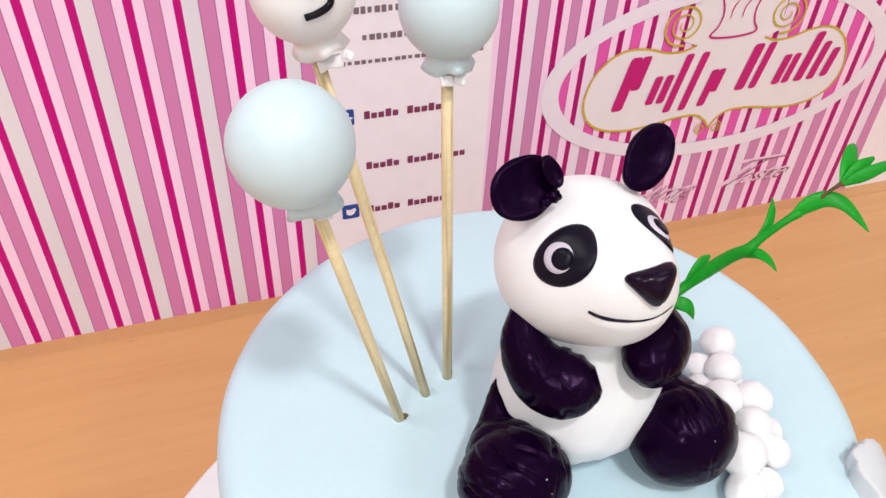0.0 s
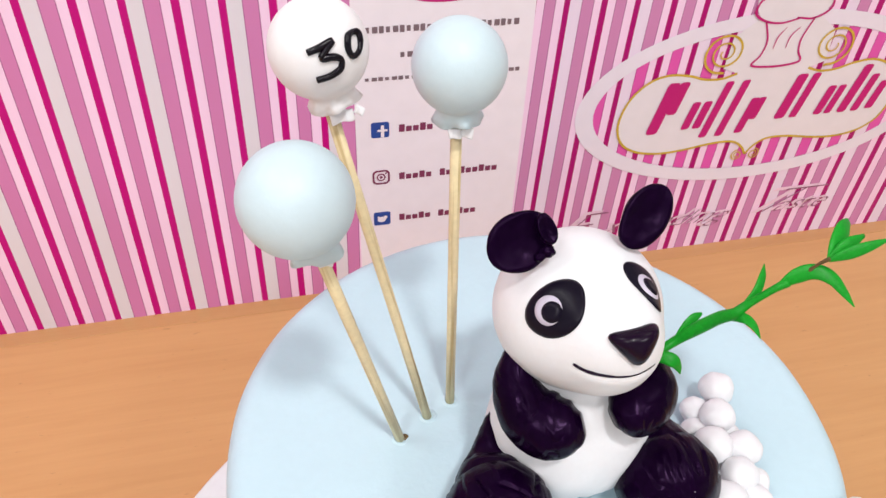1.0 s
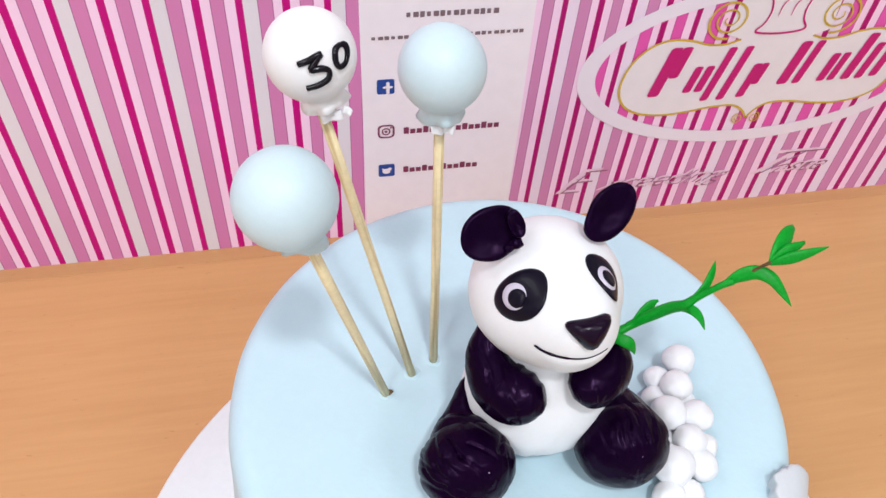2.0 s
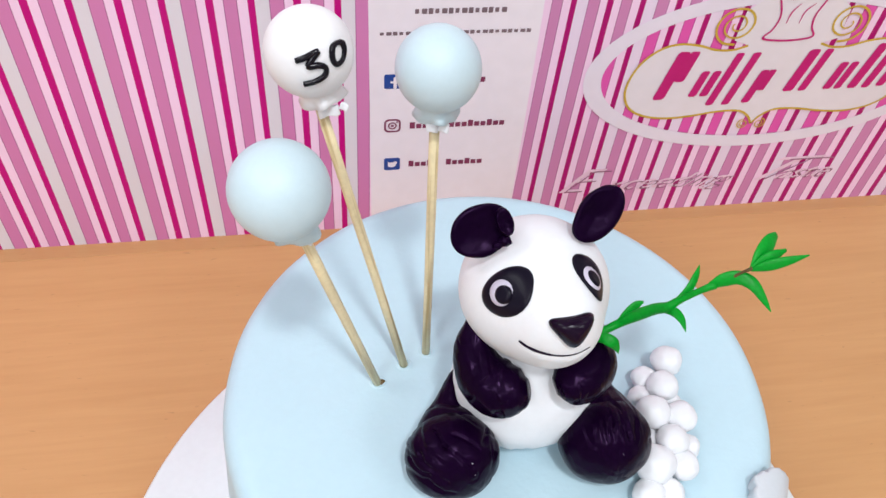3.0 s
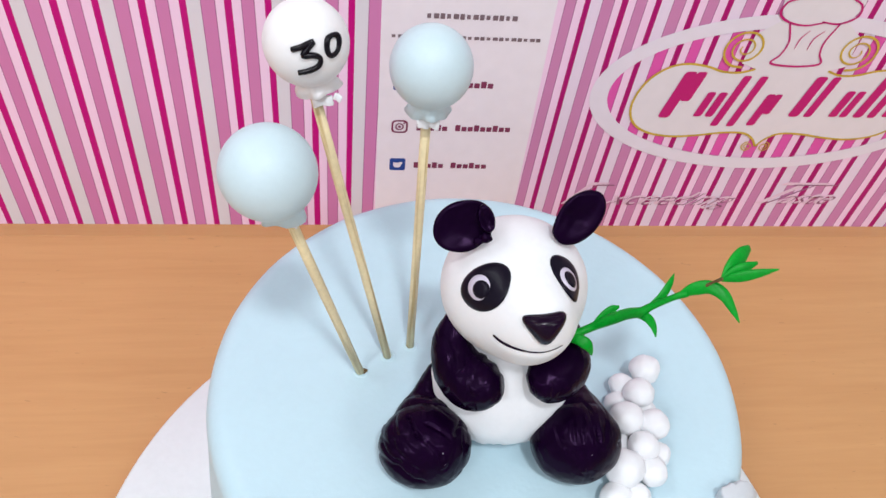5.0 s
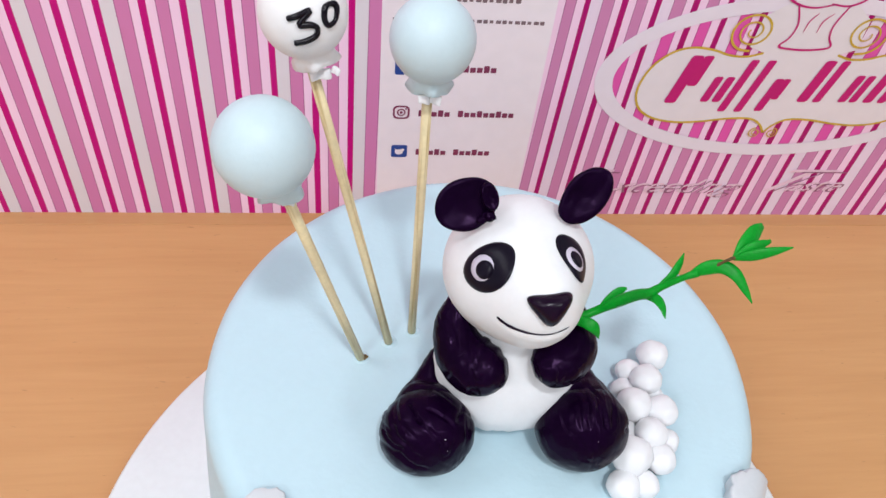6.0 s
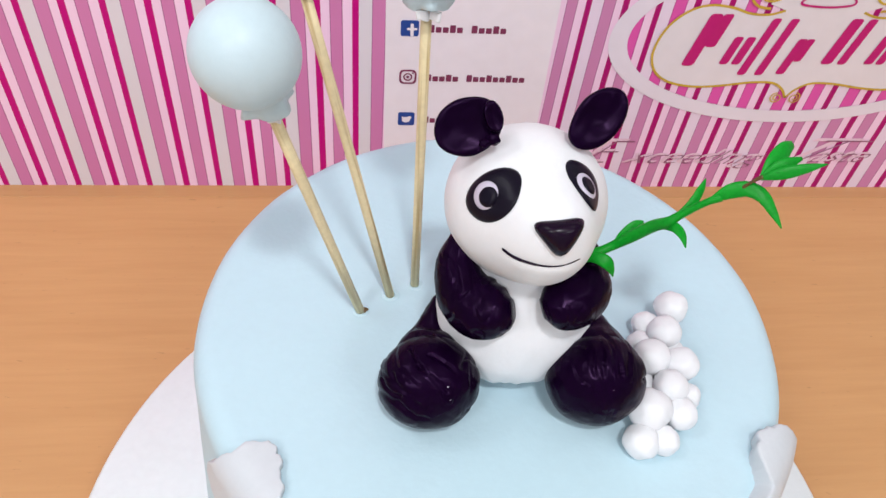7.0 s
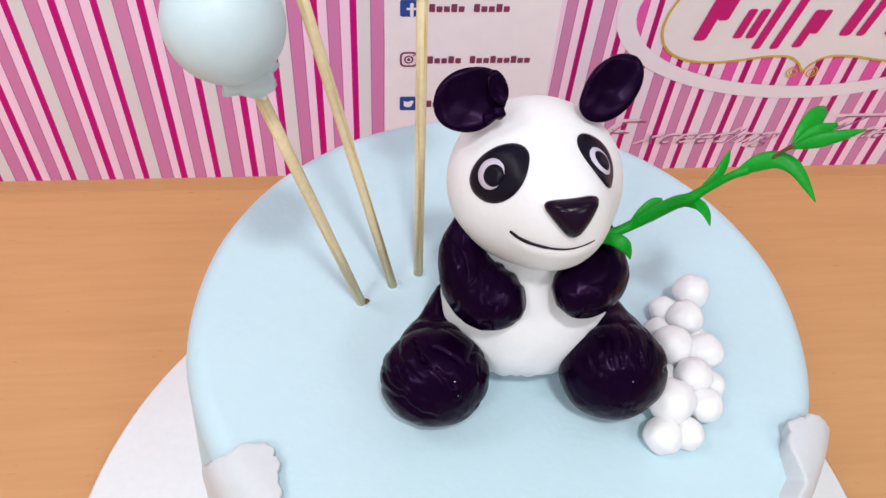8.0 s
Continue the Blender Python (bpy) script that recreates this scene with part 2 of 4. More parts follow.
def box(bm, lo, hi, bevel=0.0, mi=0):
    lo, hi = Vector(lo), Vector(hi)
    r = bmesh.ops.create_cube(bm, size=1, matrix=Matrix.Translation((lo + hi) / 2) @ Matrix.Diagonal((*(hi - lo), 1)))
    if bevel:
        es = list({e for v in r["verts"] for e in v.link_edges})
        bmesh.ops.bevel(bm, geom=es, offset=bevel, segments=2, affect="EDGES", profile=0.5)
    return bm


def lathe(bm, profile, seg=64, centre=(0, 0, 0), wobble=None, m=None):
    """Turns (radius, height) pairs about the upright axis; m places the result."""
    rings = []
    for i, (r, z) in enumerate(profile):
        if r < 1e-7:
            rings.append([bm.verts.new((0, 0, z))])
            continue
        ring = []
        for k in range(seg):
            a = 2 * math.pi * k / seg
            rr, zz = (r, z) if wobble is None else wobble(r, z, a, i)
            ring.append(bm.verts.new((rr * math.cos(a), rr * math.sin(a), zz)))
        rings.append(ring)
    for a, b in zip(rings, rings[1:]):
        for k in range(seg):
            j = (k + 1) % seg
            if len(a) == 1:
                bm.faces.new((a[0], b[j], b[k]))
            elif len(b) == 1:
                bm.faces.new((a[k], a[j], b[0]))
            else:
                bm.faces.new((a[k], a[j], b[j], b[k]))
    mm = Matrix.Translation(centre) if m is None else m
    for ring in rings:
        for v in ring:
            v.co = mm @ v.co
    return bm


def smooth_path(pts, n):
    """Catmull-Rom through points of any length."""
    P = [np.array(p, float) for p in pts]
    P = [2 * P[0] - P[1]] + P + [2 * P[-1] - P[-2]]
    out = []
    for i in range(1, len(P) - 2):
        a, b, c, d = P[i - 1:i + 3]
        for k in range(n):
            u = k / n
            out.append(0.5 * (2 * b + (c - a) * u + (2 * a - 5 * b + 4 * c - d) * u * u + (3 * b - a - 3 * c + d) * u ** 3))
    out.append(P[-2])
    return out


def tube(bm, pts, seg=12, n=6, flat=1.0, up=(0, 0, 1), mi=0):
    """A round or flattened tube through (x, y, z, radius) points, with closed ends."""
    path = smooth_path(pts, n) if n > 1 else [np.array(p, float) for p in pts]
    rings = []
    for i, p in enumerate(path):
        q0, q1 = path[max(0, i - 1)][:3], path[min(len(path) - 1, i + 1)][:3]
        d = Vector((q1 - q0).tolist()).normalized()
        s = d.cross(Vector(up))
        s = s.normalized() if s.length > 1e-6 else Vector((1, 0, 0))
        w = s.cross(d)
        rings.append([bm.verts.new(Vector(p[:3].tolist()) + float(max(p[3], 1e-5)) * (s * math.cos(2 * math.pi * k / seg) + flat * w * math.sin(2 * math.pi * k / seg))) for k in range(seg)])
    faces = []
    for a, b in zip(rings, rings[1:]):
        for k in range(seg):
            faces.append(bm.faces.new((a[k], a[(k + 1) % seg], b[(k + 1) % seg], b[k])))
    faces.append(bm.faces.new(rings[0][::-1]))
    faces.append(bm.faces.new(rings[-1]))
    for f in faces:
        f.material_index = mi
    return bm


# ---- the room ----
def slab(name, lo, hi, material, label, category):
    bm = bmesh.new()
    box(bm, lo, hi)
    return tagged(part(name, bm, material, None, label, False), "", category, "", "structure")


X0, X1, Y0, Y1, Z0 = -2.6, 2.8, -2.9, 0.62, -TABLE_H
slab("floor", (X0, Y0, Z0 - 0.1), (X1, Y1, Z0), FLOOR_TILE, "grey tiled shop floor under the table", "floor")
slab("ceiling", (X0, Y0, CEIL), (X1, Y1, CEIL + 0.1), WALL_PAINT, "white painted ceiling of the shop", "ceiling")
slab("wall_north", (X0 - 0.1, Y1, Z0 - 0.1), (X1 + 0.1, Y1 + 0.1, CEIL + 0.1), WALL_PAINT, "plain white wall behind the display", "wall")
slab("wall_south", (X0 - 0.1, Y0 - 0.1, Z0 - 0.1), (X1 + 0.1, Y0, CEIL + 0.1), WALL_PAINT, "plain white wall of the shop", "wall")
slab("wall_west", (X0 - 0.1, Y0, Z0 - 0.1), (X0, Y1, CEIL + 0.1), WALL_PAINT, "plain white side wall of the shop", "wall")
slab("wall_east", (X1, Y0, Z0 - 0.1), (X1 + 0.1, Y1, CEIL + 0.1), WALL_PAINT, "plain white side wall of the shop", "wall")

# table: beech top with a lipping along the back, steel legs
TX0, TX1, TY0, TY1 = -0.75, 1.05, -0.46, 0.34
table = thing("table", "beech laminate table top on grey steel legs", "table", place=(0, 0, Z0))


def under(ob, parent):
    ob.parent = parent
    ob.matrix_parent_inverse = parent.matrix_basis.inverted()
    return ob


bm = bmesh.new()
box(bm, (TX0, TY0, -0.03), (TX1, TY1, 0), 0.002)
under(part("tabletop", bm, BEECH, None, "", False), table)
bm = bmesh.new()
box(bm, (TX0 + 0.002, 0.2085, -0.002), (TX1 - 0.002, 0.2205, 0.0004), 0.0003)
under(part("lipping", bm, BEECH_EDGE, None, "slightly darker wooden strip", False), table)
for lx in (TX0 + 0.06, TX1 - 0.06):
    for ly in (TY0 + 0.06, TY1 - 0.06):
        bm = bmesh.new()
        box(bm, (lx - 0.02, ly - 0.02, Z0), (lx + 0.02, ly + 0.02, -0.03), 0.003)
        under(part("leg", bm, METAL, None, "", False), table)

# ceiling lamps
bm = bmesh.new()
lathe(bm, [(0.0, CEIL - 0.012), (0.15, CEIL - 0.012), (0.16, CEIL - 0.02), (0.17, CEIL - 0.02), (0.175, CEIL), (0, CEIL)], 48, (LAMP[0], LAMP[1], 0))
tagged(part("ceiling_lamp", bm, WALL_PAINT), "round white ceiling lamp above the table", "lamp")
# housings for the added fill lights, out of view
for px, py, _ in FILL_PANELS:
    bm = bmesh.new()
    box(bm, (px - 0.3, py - 0.3, CEIL - 0.015), (px + 0.3, py + 0.3, CEIL), 0.003)
    tagged(part("fill_panel", bm, WALL_PAINT, None, "", False), "unseen square white ceiling panel added for fill light", "lamp", "ceiling light panels")

# ---- printed display board behind the cake ----
WY = 0.22
board = thing("display_board", "pink striped printed card board standing on the table", "display board", place=(0.2, WY, 0))
BX = [-0.5, 0.1066, 0.208, 0.5225, 0.72]
BTOP = 0.42


def on_board(ob):
    return under(ob, board)


for nm, a, b, m_, lb in (("striped_panel", BX[0], BX[1], STRIPES_L, "pink, magenta and white stripes"),
                         ("contact_panel", BX[1], BX[2], CARD, "off-white panel with contact lines"),
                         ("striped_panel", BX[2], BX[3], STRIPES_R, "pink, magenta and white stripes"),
                         ("side_panel", BX[3], BX[4], CARD, "off-white panel")):
    bm = bmesh.new()
    box(bm, (a, WY, 0.0), (b, WY + 0.006, BTOP))
    on_board(part(nm, bm, m_, None, lb, False))
bm = bmesh.new()
box(bm, (BX[0], WY + 0.006, 0), (BX[4], WY + 0.06, BTOP), 0.002)
on_board(part("backing", bm, CARD, None, "", False))

LAYER = 0.00025


def flat(name, outline, layer, material, label="", hole=None, parent=None):
    """A printed flat shape from (x, z) outline points; with a hole of as many points it is a ring."""
    bm = bmesh.new()
    y = WY - layer * LAYER
    vs = [bm.verts.new((x, y, z)) for x, z in outline]
    if hole is None:
        bm.faces.new(vs)
    else:
        hs = [bm.verts.new((x, y, z)) for x, z in hole]
        for k in range(len(vs)):
            j = (k + 1) % len(vs)
            bm.faces.new((vs[k], vs[j], hs[j], hs[k]))
    return under(part(name, bm, material, None, label, False), parent or board)


def stroke(name, pts, layer, material, label="", n=8, closed=False):
    """A printed line of varying width through (x, z, width) points."""
    path = smooth_path(pts, n)
    bm = bmesh.new()
    y = WY - layer * LAYER
    row = []
    for i, p in enumerate(path):
        q0, q1 = path[max(0, i - 1)], path[min(len(path) - 1, i + 1)]
        d = np.array(q1[:2]) - np.array(q0[:2])
        d = d / (np.linalg.norm(d) + 1e-12)
        s = np.array((-d[1], d[0])) * p[2] / 2
        row.append((bm.verts.new((p[0] + s[0], y, p[1] + s[1])), bm.verts.new((p[0] - s[0], y, p[1] - s[1]))))
    for a, b in zip(row, row[1:]):
        bm.faces.new((a[0], b[0], b[1], a[1]))
    return on_board(part(name, bm, material, None, label, False))


def ellipse(cx, cz, a, b, n=96):
    return [(cx + a * math.cos(2 * math.pi * k / n), cz + b * math.sin(2 * math.pi * k / n)) for k in range(n)]


def round_rect(x0, z0, x1, z1, r, n=6):
    out = []
    for cx, cz, a0 in ((x1 - r, z1 - r, 0), (x0 + r, z1 - r, 90), (x0 + r, z0 + r, 180), (x1 - r, z0 + r, 270)):
        out += [(cx + r * math.cos(radians(a0 + 90 * k / n)), cz + r * math.sin(radians(a0 + 90 * k / n))) for k in range(n + 1)]
    return out


EX, EZ, EA, EB = 0.3725, 0.121, 0.1305, 0.061
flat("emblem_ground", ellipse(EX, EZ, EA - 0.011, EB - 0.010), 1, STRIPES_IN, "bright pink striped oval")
flat("emblem_ring", ellipse(EX, EZ, EA, EB), 2, EMBLEM_WHITE, "white oval ring", ellipse(EX, EZ, EA - 0.0118, EB - 0.0095))

# plaque in the oval, mirrored about its middle
PM = 0.3705


def em(dx, z):
    """A point of the emblem drawing on the board."""
    return PM + 0.962 * dx, 0.95 * z


side = [(0.0, 0.0845), (0.005, 0.0915), (0.014, 0.0965), (0.03, 0.0965), (0.05, 0.0935), (0.068, 0.0925), (0.085, 0.0955), (0.097, 0.103), (0.1025, 0.115),
        (0.1015, 0.128), (0.096, 0.14), (0.086, 0.149), (0.074, 0.1525), (0.06, 0.151), (0.048, 0.1475), (0.036, 0.147), (0.026, 0.15)]
right = [tuple(p) for p in smooth_path(side, 5)]
left_side = [(-x, z) for x, z in right[::-1]]
top = [(-0.037, 0.154), (-0.036, 0.176), (-0.02, 0.188), (0.02, 0.188), (0.036, 0.176), (0.037, 0.154)]
flat("plaque", [em(x, z) for x, z in right + top[::-1] + left_side[:-1]], 3, PLAQUE_WHITE, "cream plaque shape")
for s in (1, -1):
    pts = [(*em(s * x, z), 0.0015) for x, z in side]
    stroke("plaque_outline", pts, 4, GOLD, "thin gold line")
    # curl beside the cupcake
    curl = []
    for k in range(26):
        a = radians(-100 + 34 * k)
        r = 0.0145 * (1 - k / 30)
        curl.append((*em(s * (0.039 + r * 1.05 * math.cos(a)), 0.1655 + r * math.sin(a)), 0.0016 - 0.00003 * k))
    stroke("gold_curl", curl, 5, GOLD, "gold spiral", 3)
    small = []
    for k in range(14):
        a = radians(90 - 45 * k)
        r = 0.0045 * (1 - k / 18)
        small.append((*em(s * (0.0065 + r * math.cos(a)), 0.0845 + r * math.sin(a)), 0.0008))
    stroke("gold_flourish", small, 5, GOLD, "small gold spiral", 3)

# cupcake drawing
cup = [(-0.017, 0.185, .0011), (-0.012, 0.172, .0012), (-0.0135, 0.162, .0012), (-0.018, 0.1555, .0014), (-0.008, 0.1535, .0014), (0.006, 0.1535, .0014), (0.017, 0.156, .0014), (0.0135, 0.163, .0012), (0.0125, 0.172, .0012), (0.017, 0.186, .0011)]
stroke("cupcake_cup", [(*em(x, z), w) for x, z, w in cup], 5, MAGENTA, "magenta line drawing")
frost = [(0.006, 0.186, .001), (-0.006, 0.1835, .0012), (-0.018, 0.1855, .0014), (-0.026, 0.191, .0016), (-0.0245, 0.199, .0014), (-0.016, 0.203, .0012), (-0.018, 0.21, .0012), (-0.008, 0.219, .0013), (0.006, 0.219, .0013), (0.018, 0.211, .0013), (0.017, 0.204, .0012), (0.025, 0.199, .0013), (0.026, 0.191, .0014), (0.016, 0.1855, .0013), (0.004, 0.1865, .001)]
flat("frosting_ground", ellipse(PM, 0.19, 0.026, 0.019, 40), 3.5, PLAQUE_WHITE)
stroke("cupcake_frosting", [(*em(x, z), w) for x, z, w in frost], 5, MAGENTA, "magenta line drawing")
for x, b_ in ((-0.005, 0.004), (0.004, 0.005)):
    stroke("cupcake_fold", [(*em(x + b_, 0.18), 0.0004), (*em(x, 0.174), 0.0009), (*em(x - 0.001, 0.166), 0.0004)], 5, MAGENTA)

# the name on the plaque, as plain slanted bars: foot x, bottom, top, width
MARKS = [(0.2925, 0.1035, 0.1395, 0.008), (0.3035, 0.117, 0.1395, 0.0068), (0.3165, 0.105, 0.1245, 0.0058), (0.3245, 0.105, 0.1245, 0.0058), (0.331, 0.0975, 0.1375, 0.0056), (0.3425, 0.0975, 0.1375, 0.0056),
         (0.3565, 0.0985, 0.124, 0.006), (0.3645, 0.108, 0.124, 0.005), (0.3835, 0.1065, 0.1385, 0.0078), (0.3945, 0.1065, 0.1385, 0.0058), (0.4125, 0.107, 0.128, 0.0062), (0.4205, 0.107, 0.128, 0.0055),
         (0.4305, 0.107, 0.1415, 0.007), (0.441, 0.107, 0.134, 0.006), (0.4515, 0.108, 0.1285, 0.0062)]
SLANT = 0.24
for x, z0, z1, w in MARKS:
    flat("lettering_bar", [(px + SLANT * (pz - z0), pz) for px, pz in round_rect(x - w * 0.1, z0, x + w * 0.9, z1, w * 0.28, 4)], 5, MAGENTA, "plain magenta bar")


# slogan in silver script
def lettering(name, text, x, z, size, shear, layer, material, width=None, label="", bold=-0.02):
    cu = bpy.data.curves.new(name, "FONT")
    cu.body, cu.size, cu.shear, cu.offset = text, size, shear, (bold if len(text) > 1 else bold - 0.008) * size
    tmp = new(name + "_tmp", cu)
    bpy.context.view_layer.update()
    me = bpy.data.meshes.new_from_object(tmp.evaluated_get(bpy.context.evaluated_depsgraph_get()))
    bpy.data.objects.remove(tmp)
    bpy.data.curves.remove(cu)
    xs = [v.co.x for v in me.vertices]
    k = width / (max(xs) - min(xs)) if width else 1
    me.transform(Matrix.Translation((x, WY - layer * LAYER, z)) @ pose(0, 0, 0, 90) @ Matrix.Diagonal((k, 1, 1, 1)))
    me.materials.append(material)
    return on_board(tagged(new(name, me), label))


for text, x, z, size, width in (("E", 0.2395, 0.0235, 0.031, 0.033), ("xceeding", 0.273, 0.0238, 0.0185, 0.102), ("T", 0.3775, 0.0255, 0.031, 0.052), ("aste", 0.4085, 0.026, 0.0185, 0.044)):
    lettering("slogan", text, x, z, size, 0.75, 2, SILVER, width, "pale pink slanted lettering", 0.008)
    lettering("slogan_shadow", text, x + 0.001, z - 0.001, size, 0.75, 3, SHADOW_INK, width, "dark edge of the lettering", -0.02)


# contact panel: icons and lines as bars
def bar(x0, x1, z, h, material, layer=1):
    flat("text_bar", round_rect(x0, z - h / 2, x1, z + h / 2, min(h, x1 - x0) * 0.12, 2), layer, material)


icons = []
for z in (0.1245, 0.059):
    icons.append(flat("icon", round_rect(0.1155, z - 0.0052, 0.1262, z + 0.0052, 0.0014), 1, BLUE_INK, "blue rounded square icon"))
flat("icon_mark", round_rect(0.1212, 0.1195, 0.1232, 0.1278, 0.0007), 2, CARD, parent=icons[0])
flat("icon_mark", round_rect(0.1192, 0.1235, 0.1252, 0.125, 0.0005), 2.4, CARD, parent=icons[0])
flat("icon_mark", ellipse(0.1206, 0.0585, 0.0027, 0.0022, 24), 2, CARD, parent=icons[1])
flat("icon_mark", ellipse(0.1229, 0.0602, 0.0013, 0.0013, 16), 2.2, CARD, parent=icons[1])
flat("icon_mark", [(0.1179, 0.0614), (0.1213, 0.0594), (0.1206, 0.0572), (0.1183, 0.0584)], 2.4, CARD, parent=icons[1])
square_icon = flat("icon", round_rect(0.1155, 0.0858, 0.1262, 0.0962, 0.003), 1, MAROON, "outlined square icon", round_rect(0.1167, 0.087, 0.125, 0.095, 0.0022))
flat("icon_mark", ellipse(0.1208, 0.091, 0.0028, 0.0028, 32), 1.4, MAROON, "", ellipse(0.1208, 0.091, 0.0019, 0.0019, 32), square_icon)
flat("icon_mark", ellipse(0.1208, 0.091, 0.001, 0.001, 16), 1.4, MAROON, parent=square_icon)
flat("icon_mark", ellipse(0.1238, 0.0938, 0.0006, 0.0006, 12), 1.4, MAROON, parent=square_icon)
for z, words in ((0.1245, ((0.132, 0.153), (0.1575, 0.179))), (0.0905, ((0.132, 0.153), (0.1575, 0.195))), (0.0585, ((0.132, 0.153), (0.1575, 0.183)))):
    for a, b in words:
        n = max(3, round((b - a) / 0.0042))
        w = (b - a) / n
        for k in range(n):
            tall = 0.005 if k % 3 == 0 else 0.0036
            bar(a + k * w, a + k * w + w * 0.8, z - 0.0024 + tall / 2, tall, MAROON)
for z, a, b, h, m_ in ((0.1572, 0.113, 0.2035, 0.0024, GREY_INK), (0.171, 0.133, 0.187, 0.0036, GREY_INK), (0.186, 0.114, 0.2, 0.004, GREY_INK)):
    n = round((b - a) / 0.0038)
    w = (b - a) / n
    for k in range(n):
        bar(a + k * w, a + k * w + w * (0.58 + 0.22 * ((k * 5) % 3) / 2), z, h * (0.8 + 0.2 * ((k * 7) % 3) / 2), m_)
stroke("panel_flourish", [(0.131, 0.2065, 0.0012), (0.143, 0.202, 0.0025), (0.157, 0.2008, 0.003), (0.171, 0.202, 0.0025), (0.183, 0.2065, 0.0012)], 1, MAGENTA, "magenta curve")

# ---- cake and board ----
CX, CY, CR, CZ, FIL = 0.1419, -0.0012, 0.1099, 0.1357, 0.009
BZ = 0.012
bm = bmesh.new()
lathe(bm, [(0, 0), (0.176, 0), (0.1778, 0.0018), (0.1778, BZ - 0.0018), (0.176, BZ), (0, BZ)], 160, (0.1405, -0.0355, 0))
tagged(part("cake_board", bm, BOARD_FOIL), "round white cake board on the wooden table", "cake board")

prof = [(0, CZ)] + [(r, CZ) for r in (0.02, 0.05, 0.08)]
prof += [(CR - FIL + FIL * math.sin(radians(a)), CZ - FIL + FIL * math.cos(radians(a))) for a in range(0, 91, 10)]
prof += [(CR + 0.1 * (CZ - FIL - z), z) for z in (0.115, 0.095, 0.07, 0.04)] + [(CR + 0.0118, BZ + 0.003), (CR + 0.0112, BZ), (0, BZ)]


def cake_wobble(r, z, a, i):
    w = noise.noise(Vector((3 * math.cos(a), 3 * math.sin(a), z * 30)))
    return r * (1 + 0.004 * w), z + (0.0003 * w if z > 0.1 else 0)


bm = bmesh.new()
lathe(bm, prof, 160, (CX, CY, 0), cake_wobble)
cake = tagged(part("cake", bm, BLUE_FONDANT), "round cake covered in smooth pale blue fondant", "cake")


# ---- balloon toppers ----
def aim(base, tip):
    d = (Vector(tip) - Vector(base)).normalized()
    return Matrix.Translation(base) @ d.to_track_quat("Z", "Y").to_matrix().to_4x4(), (Vector(tip) - Vector(base)).length


def balloon(base, centre, radius, fondant, label, seed, flaps, slip=0.0):
    root = thing("balloon_topper", label, "cake topper", "balloon toppers", place=base)
    m, length = aim(base, centre)
    bm = bmesh.new()
    rs = 0.00165
    lathe(bm, [(0, -0.006), (rs, -0.006), (rs, length * 0.3), (rs * 1.03, length * 0.6), (rs, length - radius * 0.5), (0, length - radius * 0.5)], 14)
    stick = part("stick", bm, BAMBOO, None, "pale bamboo stick")
    stick.matrix_basis = aim(base, Vector(centre) + Vector((slip, 0, 0)))[0]
    under(stick, root)
    # ball, drawn out a little at its neck
    bm = bmesh.new()
    pr = []
    for k in range(0, 33):
        a = math.pi * k / 32
        pr.append((radius * math.sin(a), length + radius * math.cos(a) * (1.03 if a > math.pi / 2 else 1)))
    pr[0], pr[-1] = (0, pr[0][1]), (0, pr[-1][1])
    lathe(bm, pr, 48, m=m)
    ball = under(part("balloon", bm, fondant), root)
    # ruffled neck
    rnd = random.Random(seed)
    ph, ph2 = rnd.uniform(0, 6), rnd.uniform(0, 6)

    def ruffle(r, z, a, i):
        k = max(0, i - 1) / 4
        return r * (1 + 0.16 * k * math.sin(4 * a + ph) + 0.08 * k * math.sin(7 * a + ph2)), z + 0.0009 * k * math.sin(3 * a + ph2)

    z0 = length - radius
    q = radius / 0.013
    bm = bmesh.new()
    lathe(bm, [(0.0086 * q, z0 + 0.0048 * q), (0.0068 * q, z0 + 0.002 * q), (0.0058 * q, z0 + 0.0004 * q), (0.0061 * q, z0 - 0.001 * q), (0.0068 * q, z0 - 0.0028 * q), (0.0056 * q, z0 - 0.0034 * q), (0.0018, z0 - 0.0022 * q)], 40, wobble=ruffle, m=m)
    ruffled = under(part("ruffle", bm, fondant, None, "ruffled fondant neck"), root)
    for along, drop, tall, wide, turn in flaps:
        bm = bmesh.new()
        box(bm, (-wide / 2, -0.0006, -tall / 2), (wide / 2, 0.0006, tall / 2), 0.0004)
        bmesh.ops.subdivide_edges(bm, edges=[e for e in bm.edges if abs((e.verts[0].co - e.verts[1].co).x) > wide * 0.6], cuts=5)
        for v in bm.verts:
            v.co.y += 40 * v.co.x ** 2 + 0.0002 * math.sin(1900 * v.co.x + seed)
            v.co.z += 0.0003 * math.sin(1100 * v.co.x + seed)
        place = m @ Vector((0, 0, z0 - (drop - 0.0012) * q)) + Vector((along, -0.0042 * q, 0))
        bmesh.ops.transform(bm, matrix=Matrix.Translation(place) @ pose(0, 0, 0, -18, turn, 0), verts=bm.verts)
        under(part("neck_flap", bm, WHITE_FONDANT, None, "small white fondant flap"), ruffled)
    return ball


